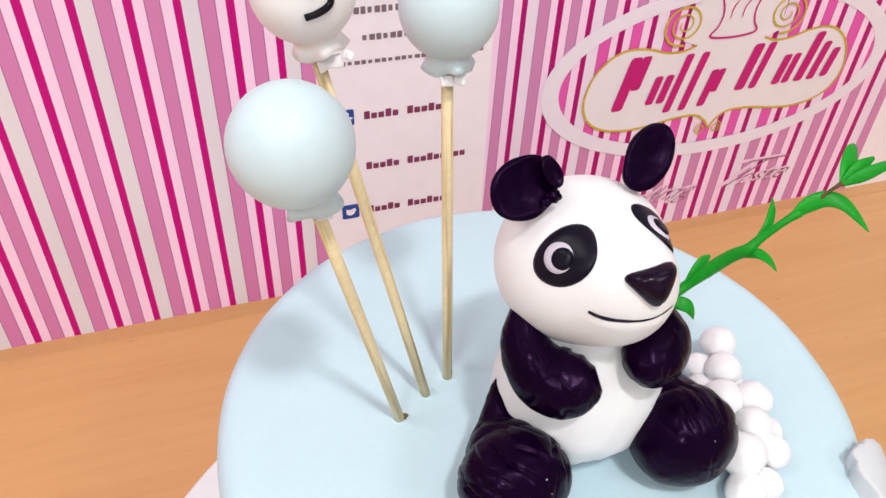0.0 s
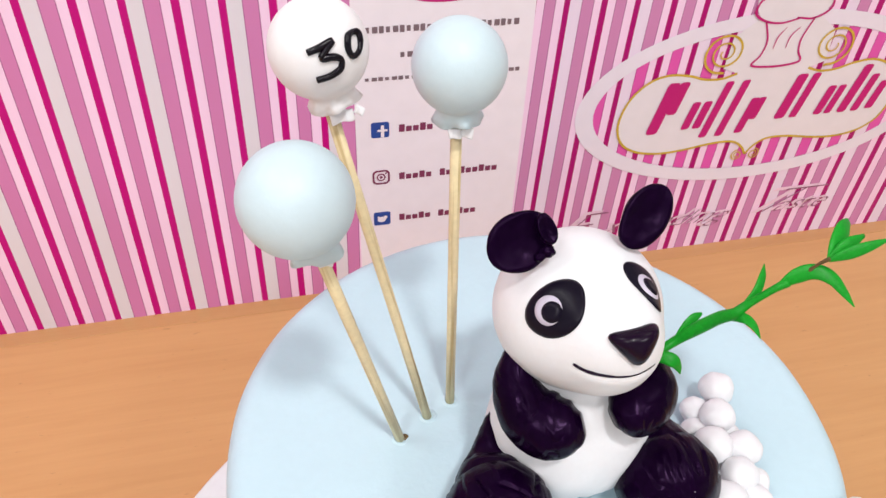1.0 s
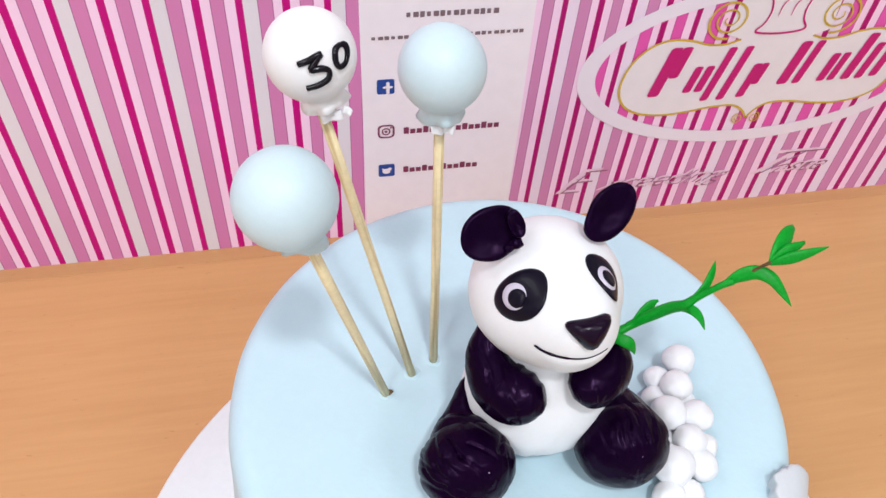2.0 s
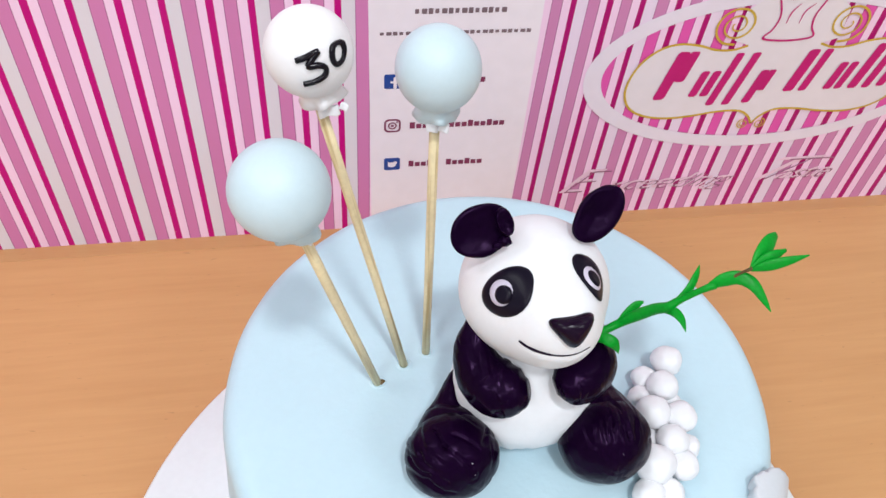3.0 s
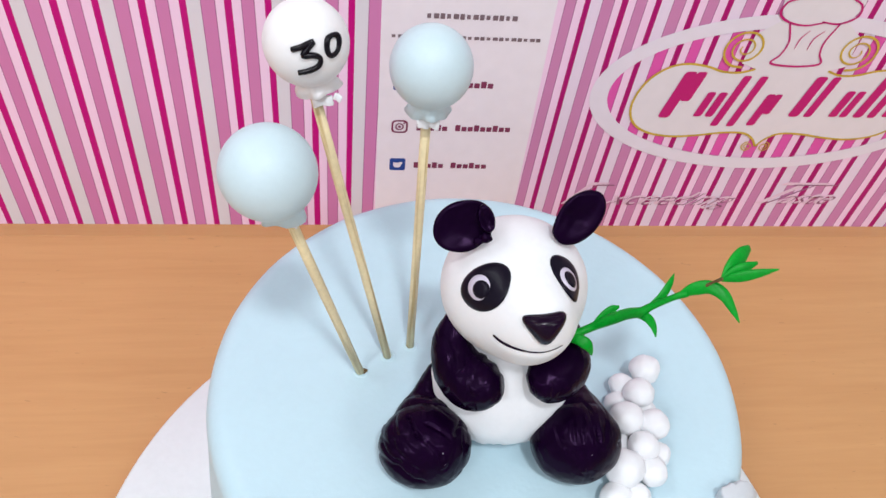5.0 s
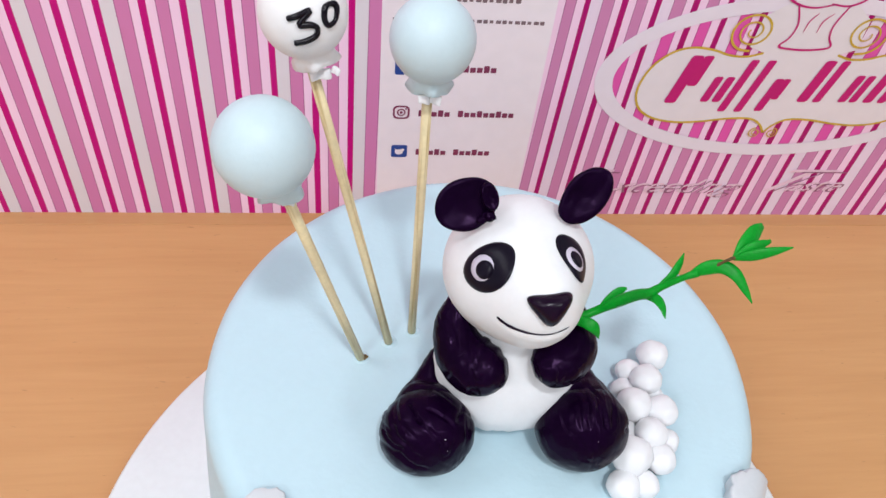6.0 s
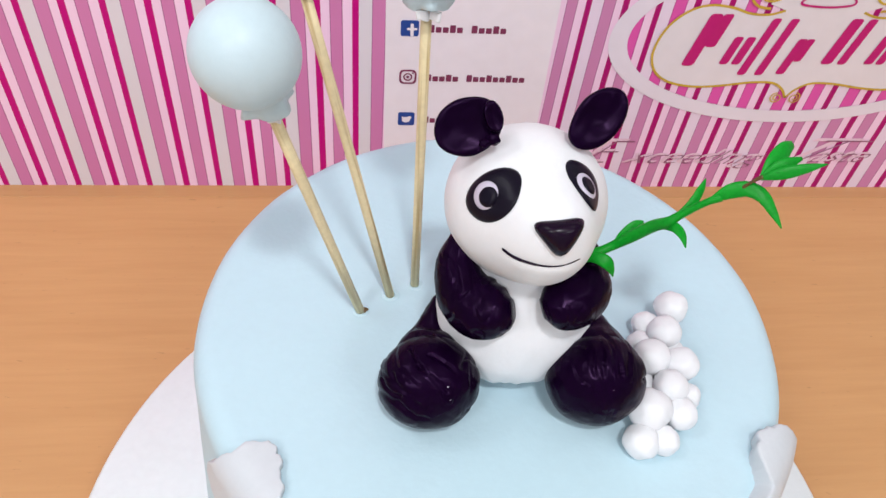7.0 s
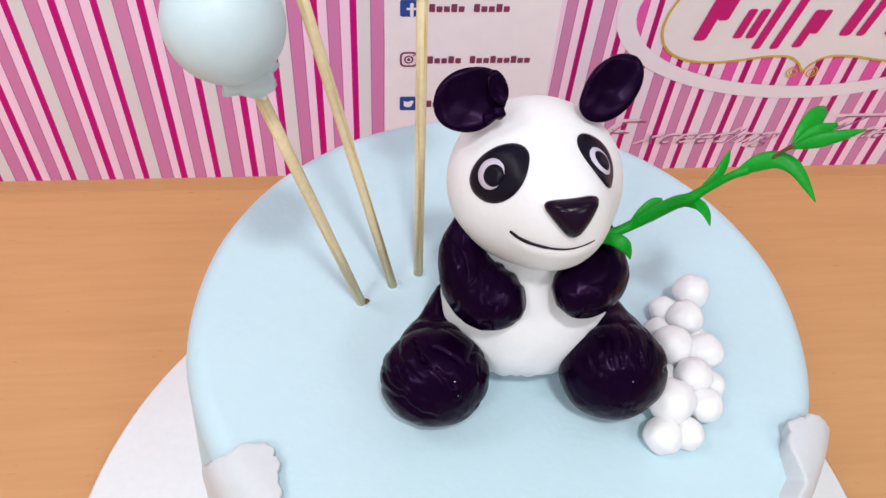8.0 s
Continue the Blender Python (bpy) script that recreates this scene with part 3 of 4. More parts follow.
ST = [(0.0925, -0.0003, CZ), (0.1038, 0.0073, CZ), (0.1135, 0.0124, CZ)]
BALLS = [(0.0661, -0.0155, 0.2549), (0.076, 0.0172, 0.2757), (0.1131, 0.0218, 0.2657)]
balloon(ST[0], BALLS[0], 0.0136, BALL_FONDANT, "pale blue fondant balloon on a bamboo stick in the cake", 1, [(0.0015, 0.006, 0.0026, 0.0035, 12)])
b30 = balloon(ST[1], BALLS[1], 0.0124, CREAM_FONDANT, "white fondant balloon numbered 30 on a bamboo stick", 2, [(0.001, 0.006, 0.0032, 0.0062, -12), (0.0056, 0.0048, 0.0022, 0.0026, 25)], -0.0018)
balloon(ST[2], BALLS[2], 0.0129, BALL_FONDANT, "pale blue fondant balloon on an upright bamboo stick", 3, [(-0.0019, 0.006, 0.003, 0.0036, -8), (0.0017, 0.006, 0.0032, 0.0036, 8)], -0.0005)

# small pressed rims round the sticks
for x, y, z in ST:
    bm = bmesh.new()
    lathe(bm, [(0.0018, CZ - 0.0003), (0.0021, CZ + 0.0003), (0.0025, CZ + 0.00035), (0.0029, CZ + 0.00015), (0.0034, CZ - 0.00005)], 24, (x + 0.0003, y, 0))
    under(part("stick_hole", bm, BLUE_FONDANT, None, "pressed rim round a stick"), cake)

# dark disc laid on the cake as the shaded gap beside the stick
bm = bmesh.new()
lathe(bm, [(0.0, 0.00065), (0.0012, 0.00055), (0.0017, 0.0)], 20, m=Matrix.Translation((ST[0][0] + 0.0016, ST[0][1] + 0.0002, CZ)) @ Matrix.Diagonal((1.0, 0.8, 1, 1)))
under(part("hole_shade", bm, TWIG, None, "dark disc for the shaded hole at the stick's foot"), cake)

# piped number on the white balloon, in the plane that faces the front
BC, BR = Vector(BALLS[1]), 0.0124
fw = Vector((0.1, -0.82, 0.5)).normalized()
rt = fw.cross(Vector((0, 0, 1))).normalized() * -1
up_ = rt.cross(fw) * -1
if up_.z < 0:
    up_ = -up_


def piped(name, pts):
    out = []
    for u, v, r in pts:
        u, v = u + 0.03, v - 0.08
        d = (fw * math.sqrt(max(0.05, 1 - u * u - v * v)) + rt * u + up_ * v).normalized()
        r *= 0.86 + 0.3 * noise.noise(Vector((7 * u, 7 * v, 2.5)))
        out.append((*(BC + d * (BR + r * 0.35)), r))
    bm = bmesh.new()
    tube(bm, out, 10, 6)
    under(part(name, bm, BLACK_GLOSS, None, "black piped icing"), b30)


w_ = 0.0009
piped("digit_three", [(-0.40, -0.07, w_), (-0.2, -0.02, w_), (0.06, 0.08, w_), (-0.06, -0.06, w_), (-0.16, -0.2, w_), (0.06, -0.2, w_), (0.2, -0.27, w_), (0.16, -0.42, w_), (-0.04, -0.52, w_), (-0.28, -0.56, w_)])
piped("digit_zero", [(0.5, 0.22, w_), (0.38, 0.12, w_), (0.36, -0.1, w_), (0.44, -0.22, w_), (0.58, -0.14, w_), (0.64, 0.06, w_), (0.6, 0.2, w_), (0.48, 0.21, w_)])


# ---- panda figure ----
def sdf_ellipsoid(p, c, r, rot=None):
    q = p - Vector(c)
    if rot is not None:
        q = rot @ q
    k0 = Vector((q.x / r[0], q.y / r[1], q.z / r[2])).length
    k1 = Vector((q.x / r[0] ** 2, q.y / r[1] ** 2, q.z / r[2] ** 2)).length
    return k0 * (k0 - 1) / k1 if k1 > 1e-9 else -min(r)


def blend(prims, k):
    def field(p):
        d = None
        for c, r in prims:
            e = sdf_ellipsoid(p, c, r)
            if d is None:
                d = e
            else:
                h = max(k - abs(d - e), 0) / k
                d = min(d, e) - h * h * k / 4
        return d
    return field


def surface(field, centre, d, far=0.07):
    """Where a ray from the centre leaves the form."""
    lo, hi = 0.0, far
    for _ in range(26):
        mid = (lo + hi) / 2
        if field(centre + d * mid) < 0:
            lo = mid
        else:
            hi = mid
    return centre + d * (lo + hi) / 2


def add_blob(bm, field, centre, mi, sub=5, rough=0.0, freq=150.0):
    r = bmesh.ops.create_icosphere(bm, subdivisions=sub, radius=1)
    for v in r["verts"]:
        d = v.co.normalized()
        p = surface(field, centre, d)
        if rough:
            p += d * rough * noise.noise(p * freq)
        v.co = p
    for f in {f for v in r["verts"] for f in v.link_faces}:
        f.material_index = mi


def P(x, y, z):
    """A place on the figure, from the point on the cake where it sits."""
    return Vector((0.144 + x, -0.018 + y, CZ + z))


HEAD_C = Vector((0.1436, -0.0117, 0.2022))
head_f = blend([(HEAD_C, (0.0253, 0.0247, 0.024)), (Vector((0.1464, -0.0352, 0.2093)), (0.0112, 0.0088, 0.0148))], 0.013)


def add_patch(bm, at, spin, rx, ry, lift, mi, shape=None, sink=0.0, dome=False):
    """A rounded flat piece of fondant laid on the head, centred where the ray to `at` leaves it."""
    d0 = (Vector(at) - HEAD_C).normalized()
    side_ = d0.cross(Vector((0, 0, 1))).normalized() * -1
    upv = d0.cross(side_)
    if upv.z < 0:
        upv = -upv
    c, s = math.cos(radians(spin)), math.sin(radians(spin))
    a1, a2 = side_ * c + upv * s, upv * c - side_ * s
    base = surface(head_f, HEAD_C, d0)
    nr, ns = 10, 40
    prev, faces = [bm.verts.new(base + d0 * lift)], []
    for i in range(1, nr + 2):
        q = min(1.0, i / nr)
        h = lift * (1 - (max(0, (q - 0.35) / 0.65) ** 2.6 if not dome else 0.25 * q + 0.75 * q ** 4)) if i <= nr else -0.0012
        ring = []
        for k in range(ns):
            a = 2 * math.pi * k / ns
            g = shape(a) if shape else 1.0
            p = base + a1 * (rx * g * q * math.cos(a)) + a2 * (ry * g * q * math.sin(a))
            d = (p - HEAD_C).normalized()
            ring.append(bm.verts.new(surface(head_f, HEAD_C, d) + d * (h - sink)))
        for k in range(ns):
            j = (k + 1) % ns
            faces.append(bm.faces.new((prev[0], ring[k], ring[j])) if len(prev) == 1 else bm.faces.new((prev[k], ring[k], ring[j], prev[j])))
        prev = ring
    for f in faces:
        f.material_index = mi


def crease(x, spread):
    return math.exp(-(x / spread) ** 2)


def on_ball(u, v):
    """A direction on the side of a lump that looks to the front and up; u to the right, v upwards."""
    w = math.sqrt(max(0.0, 1 - u * u - v * v))
    return Vector((u, 0.73 * v - 0.68 * w, 0.68 * v + 0.73 * w)).normalized()


def add_ball(bm, c, r, mi, rot=(0, 0, 0), rough=0.0, sub=4, creases=(), wrinkles=None):
    """A rounded lump; creases are (from, to, depth, spread) furrows pressed into it."""
    m = Matrix.Translation(c) @ Euler([radians(a) for a in rot]).to_matrix().to_4x4()
    res = bmesh.ops.create_icosphere(bm, subdivisions=sub, radius=1)
    seed = Vector(c) * 40
    for v in res["verts"]:
        d = v.co.copy()
        k = 1.0
        if creases:
            e = (d + 0.05 * noise.noise_vector(d * 2.2 + seed)).normalized()
            for a, b, depth, spread in creases:
                ab = b - a
                q = max(0.0, min(1.0, (e - a).dot(ab) / ab.length_squared))
                x = (e - (a + ab * q)).length
                steep = spread if e.dot(a.cross(b)) > 0 else 2.8 * spread
                k -= depth * (0.25 + 0.75 * math.sin(math.pi * (0.15 + 0.75 * q))) * crease(x, steep)
        if wrinkles:
            depth, across, top = wrinkles
            u, w_, up2 = d.x, 0.73 * d.y + 0.68 * d.z, -0.68 * d.y + 0.73 * d.z
            c1 = u * math.cos(across) + w_ * math.sin(across)
            c2 = w_ * math.cos(across) - u * math.sin(across)
            g = noise.noise(Vector((c1 * 3.4, c2 * 0.35, up2 * 0.5)) + seed)
            g2 = noise.noise(Vector((c1 * 5.5, c2 * 0.5, up2 * 0.8)) + seed * 1.7)
            here = max(0.0, min(1.0, (w_ - top) * 2.2)) * max(0.0, min(1.0, 0.75 + 1.6 * noise.noise(d * 1.7 + seed)))
            k -= depth * here * (0.9 * crease(g, 0.11) + 0.25 * crease(g2, 0.14) + 0.5 * g)
        if rough:
            k += rough * noise.noise(d * 1.6 + seed) + 0.1 * rough * noise.noise(d * 6 + seed)
        v.co = m @ Vector((d.x * r[0] * k, d.y * r[1] * k, d.z * r[2] * k))
    for f in {f for v in res["verts"] for f in v.link_faces}:
        f.material_index = mi


def add_drop(bm, pts, mi, dents=(), rough=0.0006):
    """A limb swept through (place, radius) pairs, with small pinched dents at given places."""
    n0 = len(bm.verts)
    tube(bm, [(*p, r) for p, r in pts], 48, 12, 1.0, (0, 0, 1), mi)
    bm.verts.ensure_lookup_table()
    mid = [Vector(p) for p, _ in pts]
    for v in list(bm.verts)[n0:]:
        near = min(mid, key=lambda q: (q - v.co).length)
        out = (v.co - near).normalized()
        h = rough * noise.noise(v.co * 160) + 0.4 * rough * noise.noise(v.co * 420)
        for a, b, depth, spread in dents:
            ab = b - a
            q = max(0.0, min(1.0, (v.co - a).dot(ab) / ab.length_squared))
            h -= depth * crease((v.co - (a + ab * q)).length, spread)
        v.co += out * h


def add_ear(bm, c, spin, ra, rb, mi):
    """A cupped oval disc whose hollow faces the front."""
    n = Vector((0.05, -0.8, 0.6)).normalized()
    right_ = Vector((0, 0, 1)).cross(n).normalized() * -1
    if right_.x < 0:
        right_ = -right_
    up3 = n.cross(right_)
    if up3.z < 0:
        up3 = -up3
    ca, sa = math.cos(radians(spin)), math.sin(radians(spin))
    a1, a2 = right_ * ca + up3 * sa, up3 * ca - right_ * sa
    res = bmesh.ops.create_icosphere(bm, subdivisions=5, radius=1)
    for v in res["verts"]:
        d = v.co.copy()
        q = d.x * d.x + d.y * d.y
        h = d.z * 0.0034
        if d.z > 0:
            h -= 0.0036 * max(0.0, 1 - q) ** 1.2
        k = 1 + 0.05 * noise.noise(d * 1.4 + Vector(c) * 60)
        v.co = Vector(c) + a1 * (d.x * ra * k) + a2 * (d.y * rb * k) + n * (h + 0.0005 * noise.noise(d * 1.8 + Vector(c) * 30))
    for f in {f for v in res["verts"] for f in v.link_faces}:
        f.material_index = mi


PM_W, PM_B, PM_E, PM_EW, PM_G, PM_S = range(6)
bm = bmesh.new()
# body and head
body_f = blend([(P(0.0005, -0.0026, 0.0218), (0.0278, 0.0232, 0.0232)), (P(0.0, 0.0035, 0.046), (0.0185, 0.0165, 0.02))], 0.014)
add_blob(bm, body_f, P(0.0015, -0.001, 0.03), PM_W, 6, 0.0005, 130)
for v in bm.verts:
    h = v.co.z - CZ
    if h < 0.016:
        a = math.atan2(v.co.y - P(0, -0.002, 0).y, v.co.x - P(0, 0, 0).x)
        w = noise.noise(Vector((9 * math.cos(a), 9 * math.sin(a), h * 25)))
        v.co += Vector((math.cos(a), math.sin(a), 0)) * 0.0012 * w * min(1.0, (0.016 - h) / 0.01)
MOUTH = [(0.1325, -0.0372, 0.2076), (0.135, -0.04, 0.2073), (0.1402, -0.0432, 0.2077), (0.1457, -0.0444, 0.2078), (0.1503, -0.0438, 0.2083), (0.1536, -0.0425, 0.2089)]
mouth = [Vector(p[:3].tolist()) for p in smooth_path(MOUTH, 8)]
n_body = len(bm.verts)
add_blob(bm, head_f, HEAD_C, PM_W, 6)
# the mouth is pressed in, with a soft lip under it
bm.verts.ensure_lookup_table()
for _ in range(40):
    bmesh.ops.smooth_vert(bm, verts=list(bm.verts)[n_body:], factor=0.5, use_axis_x=True, use_axis_y=True, use_axis_z=True)
for v in list(bm.verts)[n_body:]:
    if (v.co - mouth[24]).length < 0.02:
        i = min(range(len(mouth)), key=lambda k: (mouth[k] - v.co).length)
        gap, d = v.co - mouth[i], (v.co - HEAD_C).normalized()
        ends = min(1.0, (i + 2) / 12, (len(mouth) - i + 1) / 12)
        v.co -= d * ends * (0.0011 * crease(gap.length, 0.0007) - 0.0005 * crease((gap - Vector((0, 0, -0.0028))).length, 0.0024))
# feet and legs
add_ball(bm, P(-0.0292, -0.0252, 0.0163), (0.0166, 0.0146, 0.0164), PM_B, (0, 0, 0), 0.035, 6,
         [(on_ball(u0, v0), on_ball(u1, v1), depth * 1.9, spread * 0.55) for u0, v0, u1, v1, depth, spread in (
             (-0.37, 0.79, -0.17, 0.4, 0.07, 0.035), (-0.24, 0.45, 0.28, -0.05, 0.045, 0.04), (-0.72, 0.25, -0.22, -0.36, 0.055, 0.042), (-0.93, 0.1, -0.6, -0.18, 0.07, 0.04),
             (-0.62, -0.28, -0.1, -0.65, 0.04, 0.05), (0.0, 0.66, 0.45, 0.3, 0.04, 0.045), (0.92, -0.5, 0.7, -0.58, 0.05, 0.05), (0.72, 0.6, 0.6, 0.35, 0.04, 0.04))], (0.03, radians(50), -0.8))
add_ball(bm, P(0.0258, -0.0256, 0.0163), (0.0166, 0.0146, 0.0164), PM_B, (0, 0, 0), 0.035, 6,
         [(on_ball(u0, v0), on_ball(u1, v1), depth * 1.9, spread * 0.55) for u0, v0, u1, v1, depth, spread in (
             (0.16, 0.93, 0.28, 0.25, 0.07, 0.045), (-0.06, 0.62, -0.08, 0.22, 0.04, 0.04), (-0.26, 0.58, -0.24, 0.2, 0.03, 0.05),
             (0.5, 0.55, 0.42, 0.18, 0.035, 0.045), (0.98, 0.04, 0.8, -0.02, 0.06, 0.045))], (0.025, radians(-12), 0.0))
add_drop(bm, [(P(-0.0235, 0.0015, 0.0300), 0.0012), (P(-0.0245, -0.0015, 0.0255), 0.0042), (P(-0.0255, -0.008, 0.0192), 0.0088), (P(-0.0275, -0.016, 0.017), 0.0125), (P(-0.029, -0.0235, 0.016), 0.011)], PM_B,
         [(P(-0.034, -0.004, 0.028), P(-0.036, -0.014, 0.018), 0.0012, 0.0012)])
add_drop(bm, [(P(0.021, 0.0, 0.0298), 0.0012), (P(0.022, -0.003, 0.0262), 0.0048), (P(0.024, -0.009, 0.0208), 0.0095), (P(0.0255, -0.017, 0.0175), 0.013), (P(0.026, -0.0235, 0.016), 0.011)], PM_B)
# a few white crumbs left on the black fondant
for c, u, v in ((P(-0.0292, -0.0252, 0.0163), 0.28, 0.0), (P(-0.0292, -0.0252, 0.0163), 0.33, -0.27), (P(0.0258, -0.0256, 0.0163), 0.07, -0.12), (P(0.0258, -0.0256, 0.0163), -0.7, -0.3)):
    d = on_ball(u, v)
    add_ball(bm, c + Vector((d.x * 0.0164, d.y * 0.0144, d.z * 0.0162)), (0.00024, 0.00018, 0.00018), PM_W, (0, 0, 0), 0.3, 2)
# arms: drops that widen towards the paw
add_drop(bm, [(P(-0.0192, 0.004, 0.0585), 0.0012), (P(-0.0204, 0.0, 0.0545), 0.0048), (P(-0.0205, -0.0065, 0.048), 0.0076), (P(-0.0172, -0.0135, 0.0435), 0.0097), (P(-0.0122, -0.0178, 0.0442), 0.0096), (P(-0.0078, -0.0198, 0.046), 0.0072), (P(-0.0053, -0.0205, 0.047), 0.0035)], PM_B,
         [(P(-0.01, -0.0245, 0.0555), P(-0.012, -0.0275, 0.0505), 0.0016, 0.0011), (P(-0.0235, -0.008, 0.0565), P(-0.0225, -0.014, 0.0525), 0.0007, 0.001)])
add_drop(bm, [(P(0.0152, 0.003, 0.0577), 0.0012), (P(0.0168, -0.001, 0.0545), 0.0055), (P(0.0183, -0.0075, 0.0495), 0.0078), (P(0.0172, -0.0145, 0.0478), 0.0086), (P(0.0115, -0.0192, 0.048), 0.0084), (P(0.0062, -0.0205, 0.0482), 0.0064), (P(0.0035, -0.0208, 0.0476), 0.003)], PM_B,
         [(P(0.0142, -0.0265, 0.0563), P(0.0132, -0.0285, 0.0503), 0.0014, 0.001)])
add_ear(bm, P(-0.0207, 0.0065, 0.0946), 22, 0.0099, 0.008, PM_S)
add_ear(bm, P(0.0170, 0.0098, 0.0954), 44, 0.0103, 0.0068, PM_S)
# the inner edge of one ear is rolled over and pinched
add_ear(bm, P(-0.0142, 0.0052, 0.0992), 105, 0.0044, 0.0026, PM_S)
add_ball(bm, P(-0.0139, 0.0032, 0.093), (0.0021, 0.0016, 0.0019), PM_B, (0, 30, 0), 0.25, 4)
add_ball(bm, P(-0.0161, 0.0028, 0.0919), (0.0017, 0.0014, 0.0013), PM_B, (0, -20, 0), 0.3, 4)
# eyes
EYE_L, EYE_R = Vector((0.1294, -0.0258, 0.217)), Vector((0.1558, -0.025, 0.2205))


def bean(a):
    return 1 + 0.07 * math.cos(2 * a + 0.6) + 0.04 * math.cos(3 * a)


add_patch(bm, Vector((0.1298, -0.0253, 0.2177)), -34, 0.0069, 0.0103, 0.0011, PM_E, bean)
add_patch(bm, Vector((0.1568, -0.0242, 0.2214)), -19, 0.0056, 0.0084, 0.0011, PM_E, bean)
for ring, pupil, rx, ry in ((Vector((0.1287, -0.025, 0.2169)), EYE_L, 0.0046, 0.0049), (EYE_R + Vector((0.0001, 0, 0.0002)), EYE_R + Vector((-0.0004, 0, -0.0002)), 0.0039, 0.0047)):
    add_patch(bm, ring, 0, rx, ry, 0.0018, PM_EW)
    add_patch(bm, pupil * 0.8 + ring * 0.2, 0, rx * 0.74, ry * 0.75, 0.0023, PM_E)


def tri(a):
    """A rounded triangle that points down."""
    return sum(max(0.0, math.cos(a - radians(q))) ** 3 for q in (90, 207, 333)) ** (-1 / 3)


NOSE = Vector((0.1464, -0.0422, 0.2186))
add_patch(bm, NOSE, 3, 0.0054, 0.0039, 0.0028, PM_G, tri, 0.0, True)
# dark line in the mouth, strongest at its corner; its thin run is the groove's shade, modelled
line = []
for i, p in enumerate(mouth):
    d = (p - HEAD_C).normalized()
    line.append((*(surface(head_f, HEAD_C, d) - d * 0.0009), (0.00058, 0.0005, 0.0004, 0.0003, 0.00026, 0.0002)[min(5, i // 6)]))
tube(bm, line, 8, 1, mi=PM_G)
tagged(part("panda_statue", bm, [WHITE_FONDANT, BLACK_FONDANT, EYE_BLACK, EYE_WHITE, NOSE_FONDANT, SMOOTH_BLACK]), "black and white fondant panda statuette sitting on the cake", "statue")


# ---- bamboo sprig in its mouth ----
def leaf(bm, pts, up=(0, -0.75, 0.65), flat=0.3):
    tube(bm, [(x, y, z, r * 0.86) for x, y, z, r in pts], 14, 6, flat, up)


sprig = thing("bamboo_sprig", "green fondant bamboo sprig held at the panda's mouth", "bamboo sprig", place=(0.156, -0.0385, 0.204))
bm = bmesh.new()
tube(bm, [(0.157, -0.0295, 0.1942, 0.0012), (0.1615, -0.0288, 0.1962, 0.0017), (0.1655, -0.0277, 0.1972, 0.0014), (0.1695, -0.0272, 0.1994, 0.0015), (0.1732, -0.029, 0.2052, 0.0019), (0.1762, -0.0322, 0.212, 0.0018), (0.1785, -0.0346, 0.2157, 0.0016), (0.181, -0.0348, 0.2187, 0.0012), (0.1857, -0.036, 0.2243, 0.001), (0.1895, -0.0362, 0.2268, 0.0013)], 12)
under(part("stem", bm, GREEN, None, "twisted green stem"), sprig)
bm = bmesh.new()
tube(bm, [(0.194, -0.0366, 0.2305, 0.0006), (0.1948, -0.0372, 0.2325, 0.0004), (0.1956, -0.038, 0.2345, 0.0005), (0.1966, -0.0387, 0.2362, 0.0006)], 8)
under(part("twig", bm, TWIG, None, "thin brown twig"), sprig)
LEAVES = [[(0.158, -0.0295, 0.1955, 0.0012), (0.162, -0.0318, 0.1985, 0.002), (0.165, -0.0338, 0.1985, 0.0023), (0.1668, -0.0346, 0.1962, 0.0014), (0.168, -0.0349, 0.1933, 0.0002)],
          [(0.1685, -0.0275, 0.1985, 0.001), (0.1712, -0.0265, 0.2025, 0.0019), (0.1742, -0.025, 0.205, 0.0017), (0.1768, -0.0243, 0.2058, 0.0005)],
          [(0.1765, -0.0325, 0.2125, 0.001), (0.1795, -0.0365, 0.2158, 0.0017), (0.1808, -0.04, 0.216, 0.0014), (0.181, -0.0438, 0.215, 0.0002)],
          [(0.1797, -0.0347, 0.2172, 0.0008), (0.1838, -0.0332, 0.2212, 0.0015), (0.1868, -0.03, 0.2238, 0.0013), (0.189, -0.0266, 0.2249, 0.0002)],
          [(0.187, -0.0361, 0.2252, 0.0009), (0.1912, -0.0363, 0.2288, 0.0024), (0.1952, -0.0372, 0.2305, 0.0024), (0.1985, -0.0398, 0.2302, 0.0022), (0.2012, -0.0435, 0.2275, 0.0013), (0.2032, -0.0463, 0.2249, 0.0002)],
          [(0.1962, -0.0386, 0.2358, 0.0006), (0.1995, -0.0358, 0.2382, 0.0026), (0.2035, -0.0322, 0.2394, 0.0028), (0.207, -0.0294, 0.2394, 0.0012)],
          [(0.1962, -0.0386, 0.2358, 0.0006), (0.201, -0.0376, 0.2388, 0.0022), (0.2065, -0.0362, 0.2402, 0.0006)],
          [(0.1962, -0.0388, 0.2356, 0.0006), (0.2005, -0.0398, 0.2382, 0.0019), (0.2058, -0.04, 0.24, 0.0015), (0.2114, -0.0397, 0.2413, 0.0002)]]
for pts in LEAVES:
    bm = bmesh.new()
    leaf(bm, pts)
    under(part("leaf", bm, GREEN), sprig)

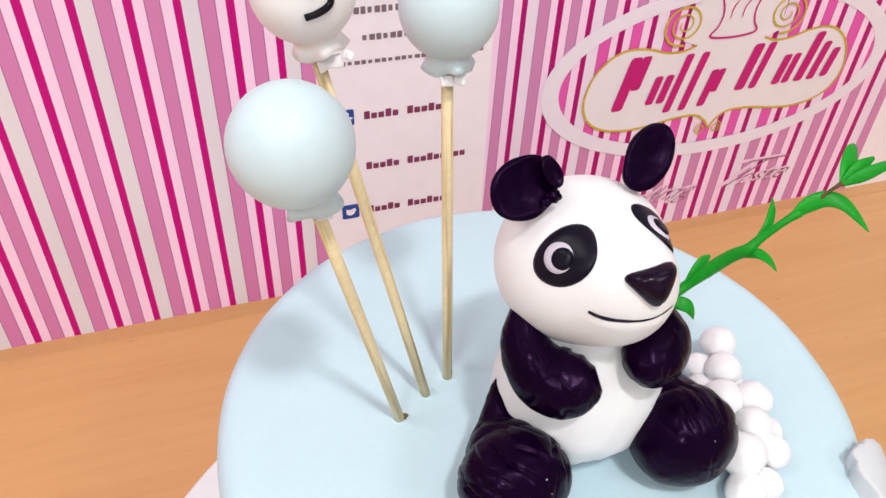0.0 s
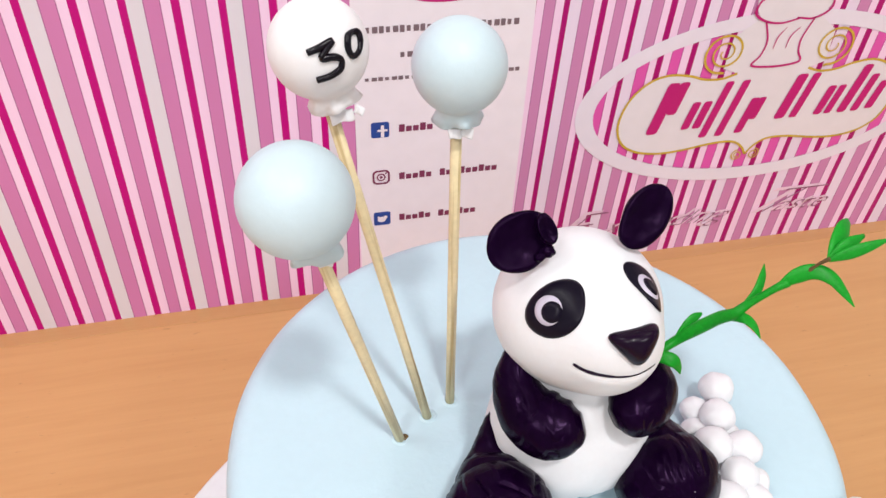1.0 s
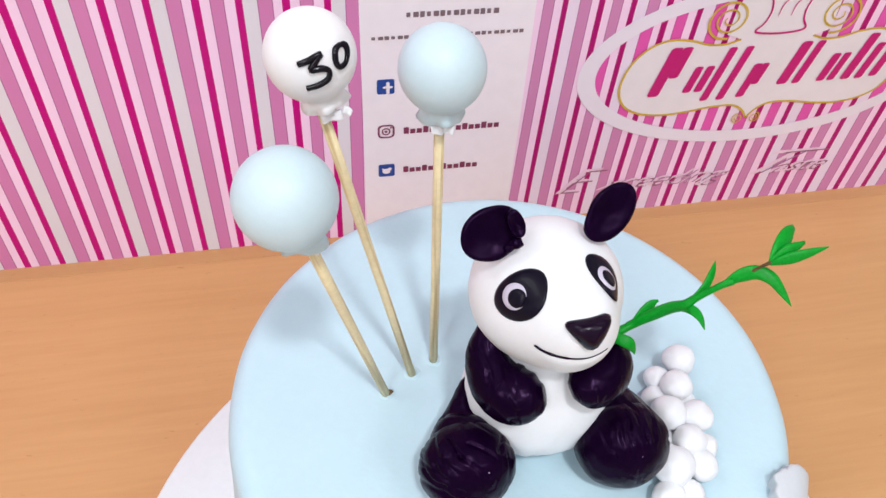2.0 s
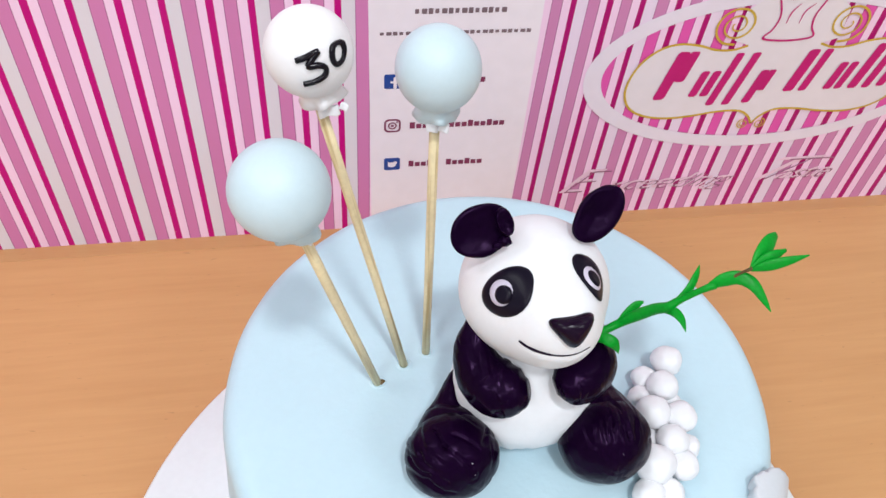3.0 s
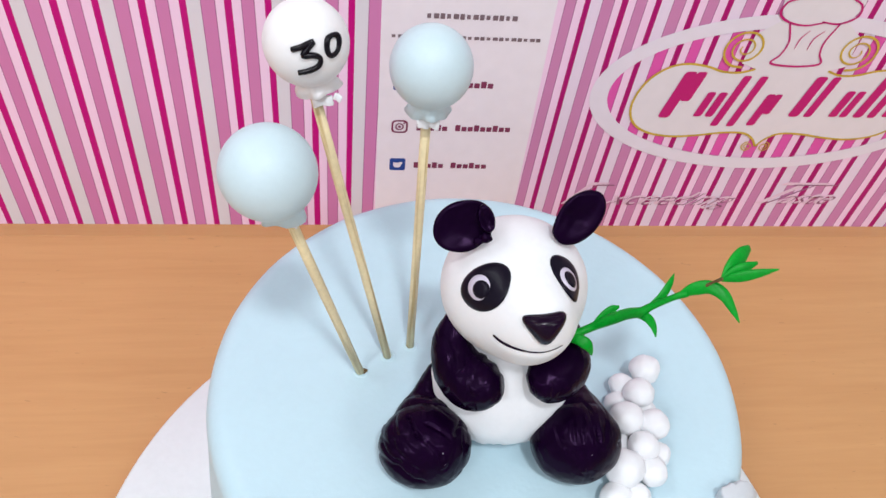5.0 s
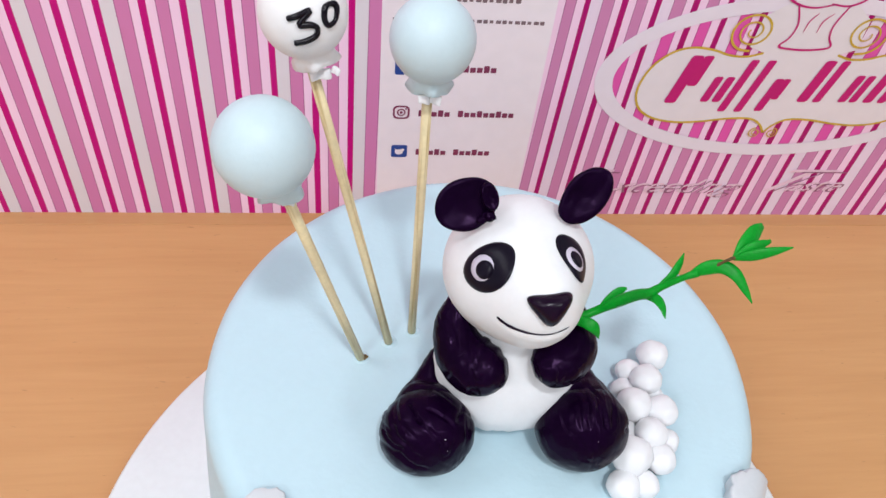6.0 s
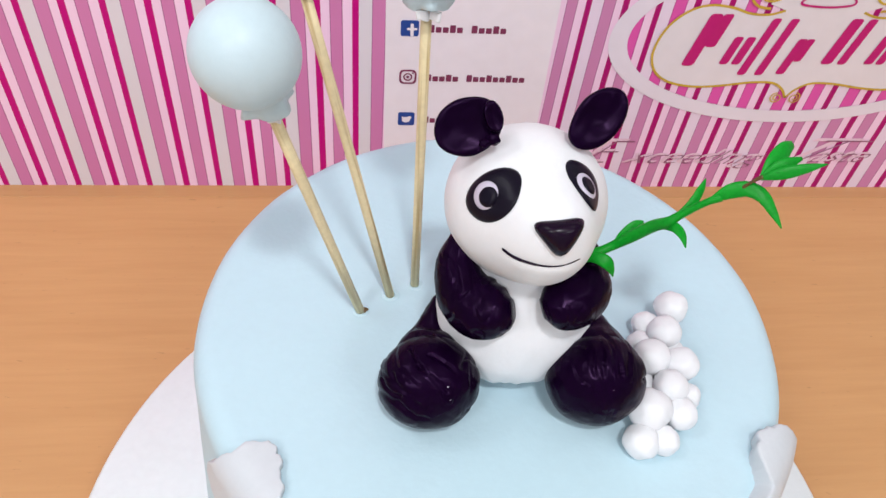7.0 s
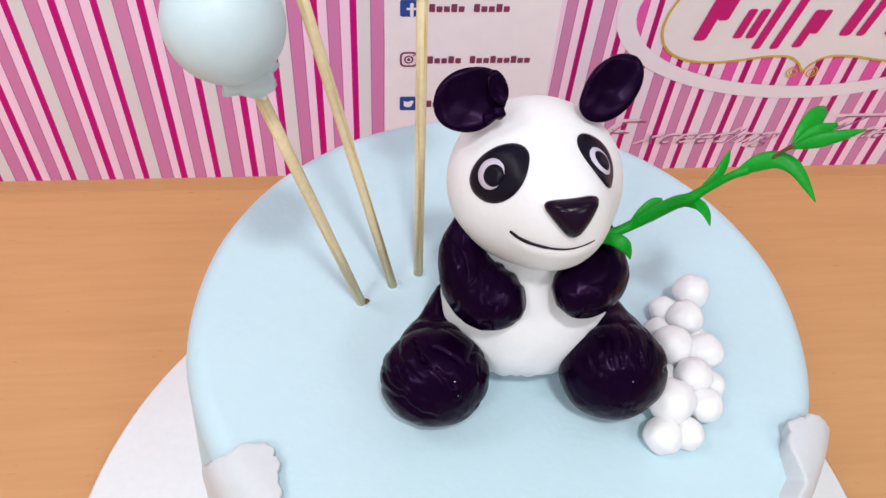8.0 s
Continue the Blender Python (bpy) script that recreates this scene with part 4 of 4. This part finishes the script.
# ---- white fondant beads in a trail ----
BEADS = [(0.2073, -0.009, 0.0055, 0.0054), (0.2017, -0.0203, 0.0058, 0.0053), (0.1938, -0.0317, 0.0058, 0.0058), (0.2042, -0.0337, 0.0045, 0.0055), (0.1975, -0.0432, 0.0055, 0.0052), (0.1885, -0.051, 0.003, 0.0065),
         (0.1995, -0.0515, 0.002, 0.005), (0.184, -0.0605, 0.0, 0.0053), (0.192, -0.06, 0.0, 0.0046), (0.1975, -0.0135, 0.002, 0.0044), (0.1945, -0.021, 0.0, 0.0045), (0.1905, -0.0395, 0.0, 0.0046),
         (0.2055, -0.0155, 0.0, 0.0048), (0.2035, -0.025, 0.0, 0.0048), (0.2045, -0.0435, 0.0, 0.0045), (0.199, -0.036, 0.0, 0.0048)]
for i, (x, y, h, r) in enumerate(BEADS):
    bm = bmesh.new()
    add_ball(bm, (x, y, CZ + r * 0.9 + h), (r * 1.14, r * 1.14, r * 1.06), 0, (0, 0, 40 * i), 0.085, 4)
    tagged(part("fondant_bead", bm, WHITE_FONDANT), "white fondant ball stuck on the cake in a heaped trail", "fondant ball", "trail of white fondant balls")


# ---- cut-out fondant clouds draped over the cake's edge ----
def on_cake(ang, s_, off):
    """A point on the cake's skin: s_ runs outwards over the edge and down the side, from the start of the rounding."""
    arc = FIL * math.pi / 2
    if s_ < 0:
        r, z, nr, nz = CR - FIL + s_, CZ, 0, 1
    elif s_ < arc:
        q = s_ / FIL
        r, z, nr, nz = CR - FIL + FIL * math.sin(q), CZ - FIL + FIL * math.cos(q), math.sin(q), math.cos(q)
    else:
        r, z, nr, nz = CR + 0.1 * (s_ - arc), CZ - FIL - (s_ - arc), 1, 0
    r, z = r + nr * off, z + nz * off
    return (CX + r * math.cos(ang), CY + r * math.sin(ang), z)


def cloud(a0, s0, lobes, thick, seed):
    """A thick white plaque cut as a cloud; lobes are (along the edge, outwards, radius)."""
    bm = bmesh.new()
    n, ns = 9, 96

    def g(a):
        """How far the outline lies: a chain of round lobes along the edge, pinched between them."""
        far = 0.0
        for cu, cv, r in lobes:
            along = cu * math.cos(a) + cv * math.sin(a)
            inside = r * r - (cu * cu + cv * cv - along * along)
            if inside > 0:
                far = max(far, along + math.sqrt(inside))
        fray = 0.035 * noise.noise(Vector((4 * math.cos(a), 4 * math.sin(a), seed)))
        return far * (1 + fray + 0.07 * noise.noise(Vector((9 * math.cos(a), 9 * math.sin(a), seed + 3))))

    rows = []
    for q, off in [(k / n * 0.96, thick) for k in range(n + 1)] + [(0.985, thick * 0.97), (1.0, thick * 0.85), (1.0, thick * 0.4), (0.99, -0.0008)]:
        ring = []
        for k in range(ns):
            a = 2 * math.pi * k / ns
            u, v = q * g(a) * math.cos(a), q * g(a) * math.sin(a)
            bow = 0.0006 * noise.noise(Vector((u * 90, v * 90, seed)))
            ring.append(bm.verts.new(on_cake(a0 + u / CR, s0 + v, off + bow * min(1, q) if off > 0 else off)))
        rows.append(ring)
    for a, b in zip(rows, rows[1:]):
        for k in range(ns):
            bm.faces.new((a[k], a[(k + 1) % ns], b[(k + 1) % ns], b[k]))
    bmesh.ops.remove_doubles(bm, verts=bm.verts, dist=1e-6)
    return tagged(part("fondant_cloud", bm, SHADED_CLOUD_FONDANT), "white cut-out fondant cloud draped over the cake's edge", "fondant cloud", "clouds round the cake")


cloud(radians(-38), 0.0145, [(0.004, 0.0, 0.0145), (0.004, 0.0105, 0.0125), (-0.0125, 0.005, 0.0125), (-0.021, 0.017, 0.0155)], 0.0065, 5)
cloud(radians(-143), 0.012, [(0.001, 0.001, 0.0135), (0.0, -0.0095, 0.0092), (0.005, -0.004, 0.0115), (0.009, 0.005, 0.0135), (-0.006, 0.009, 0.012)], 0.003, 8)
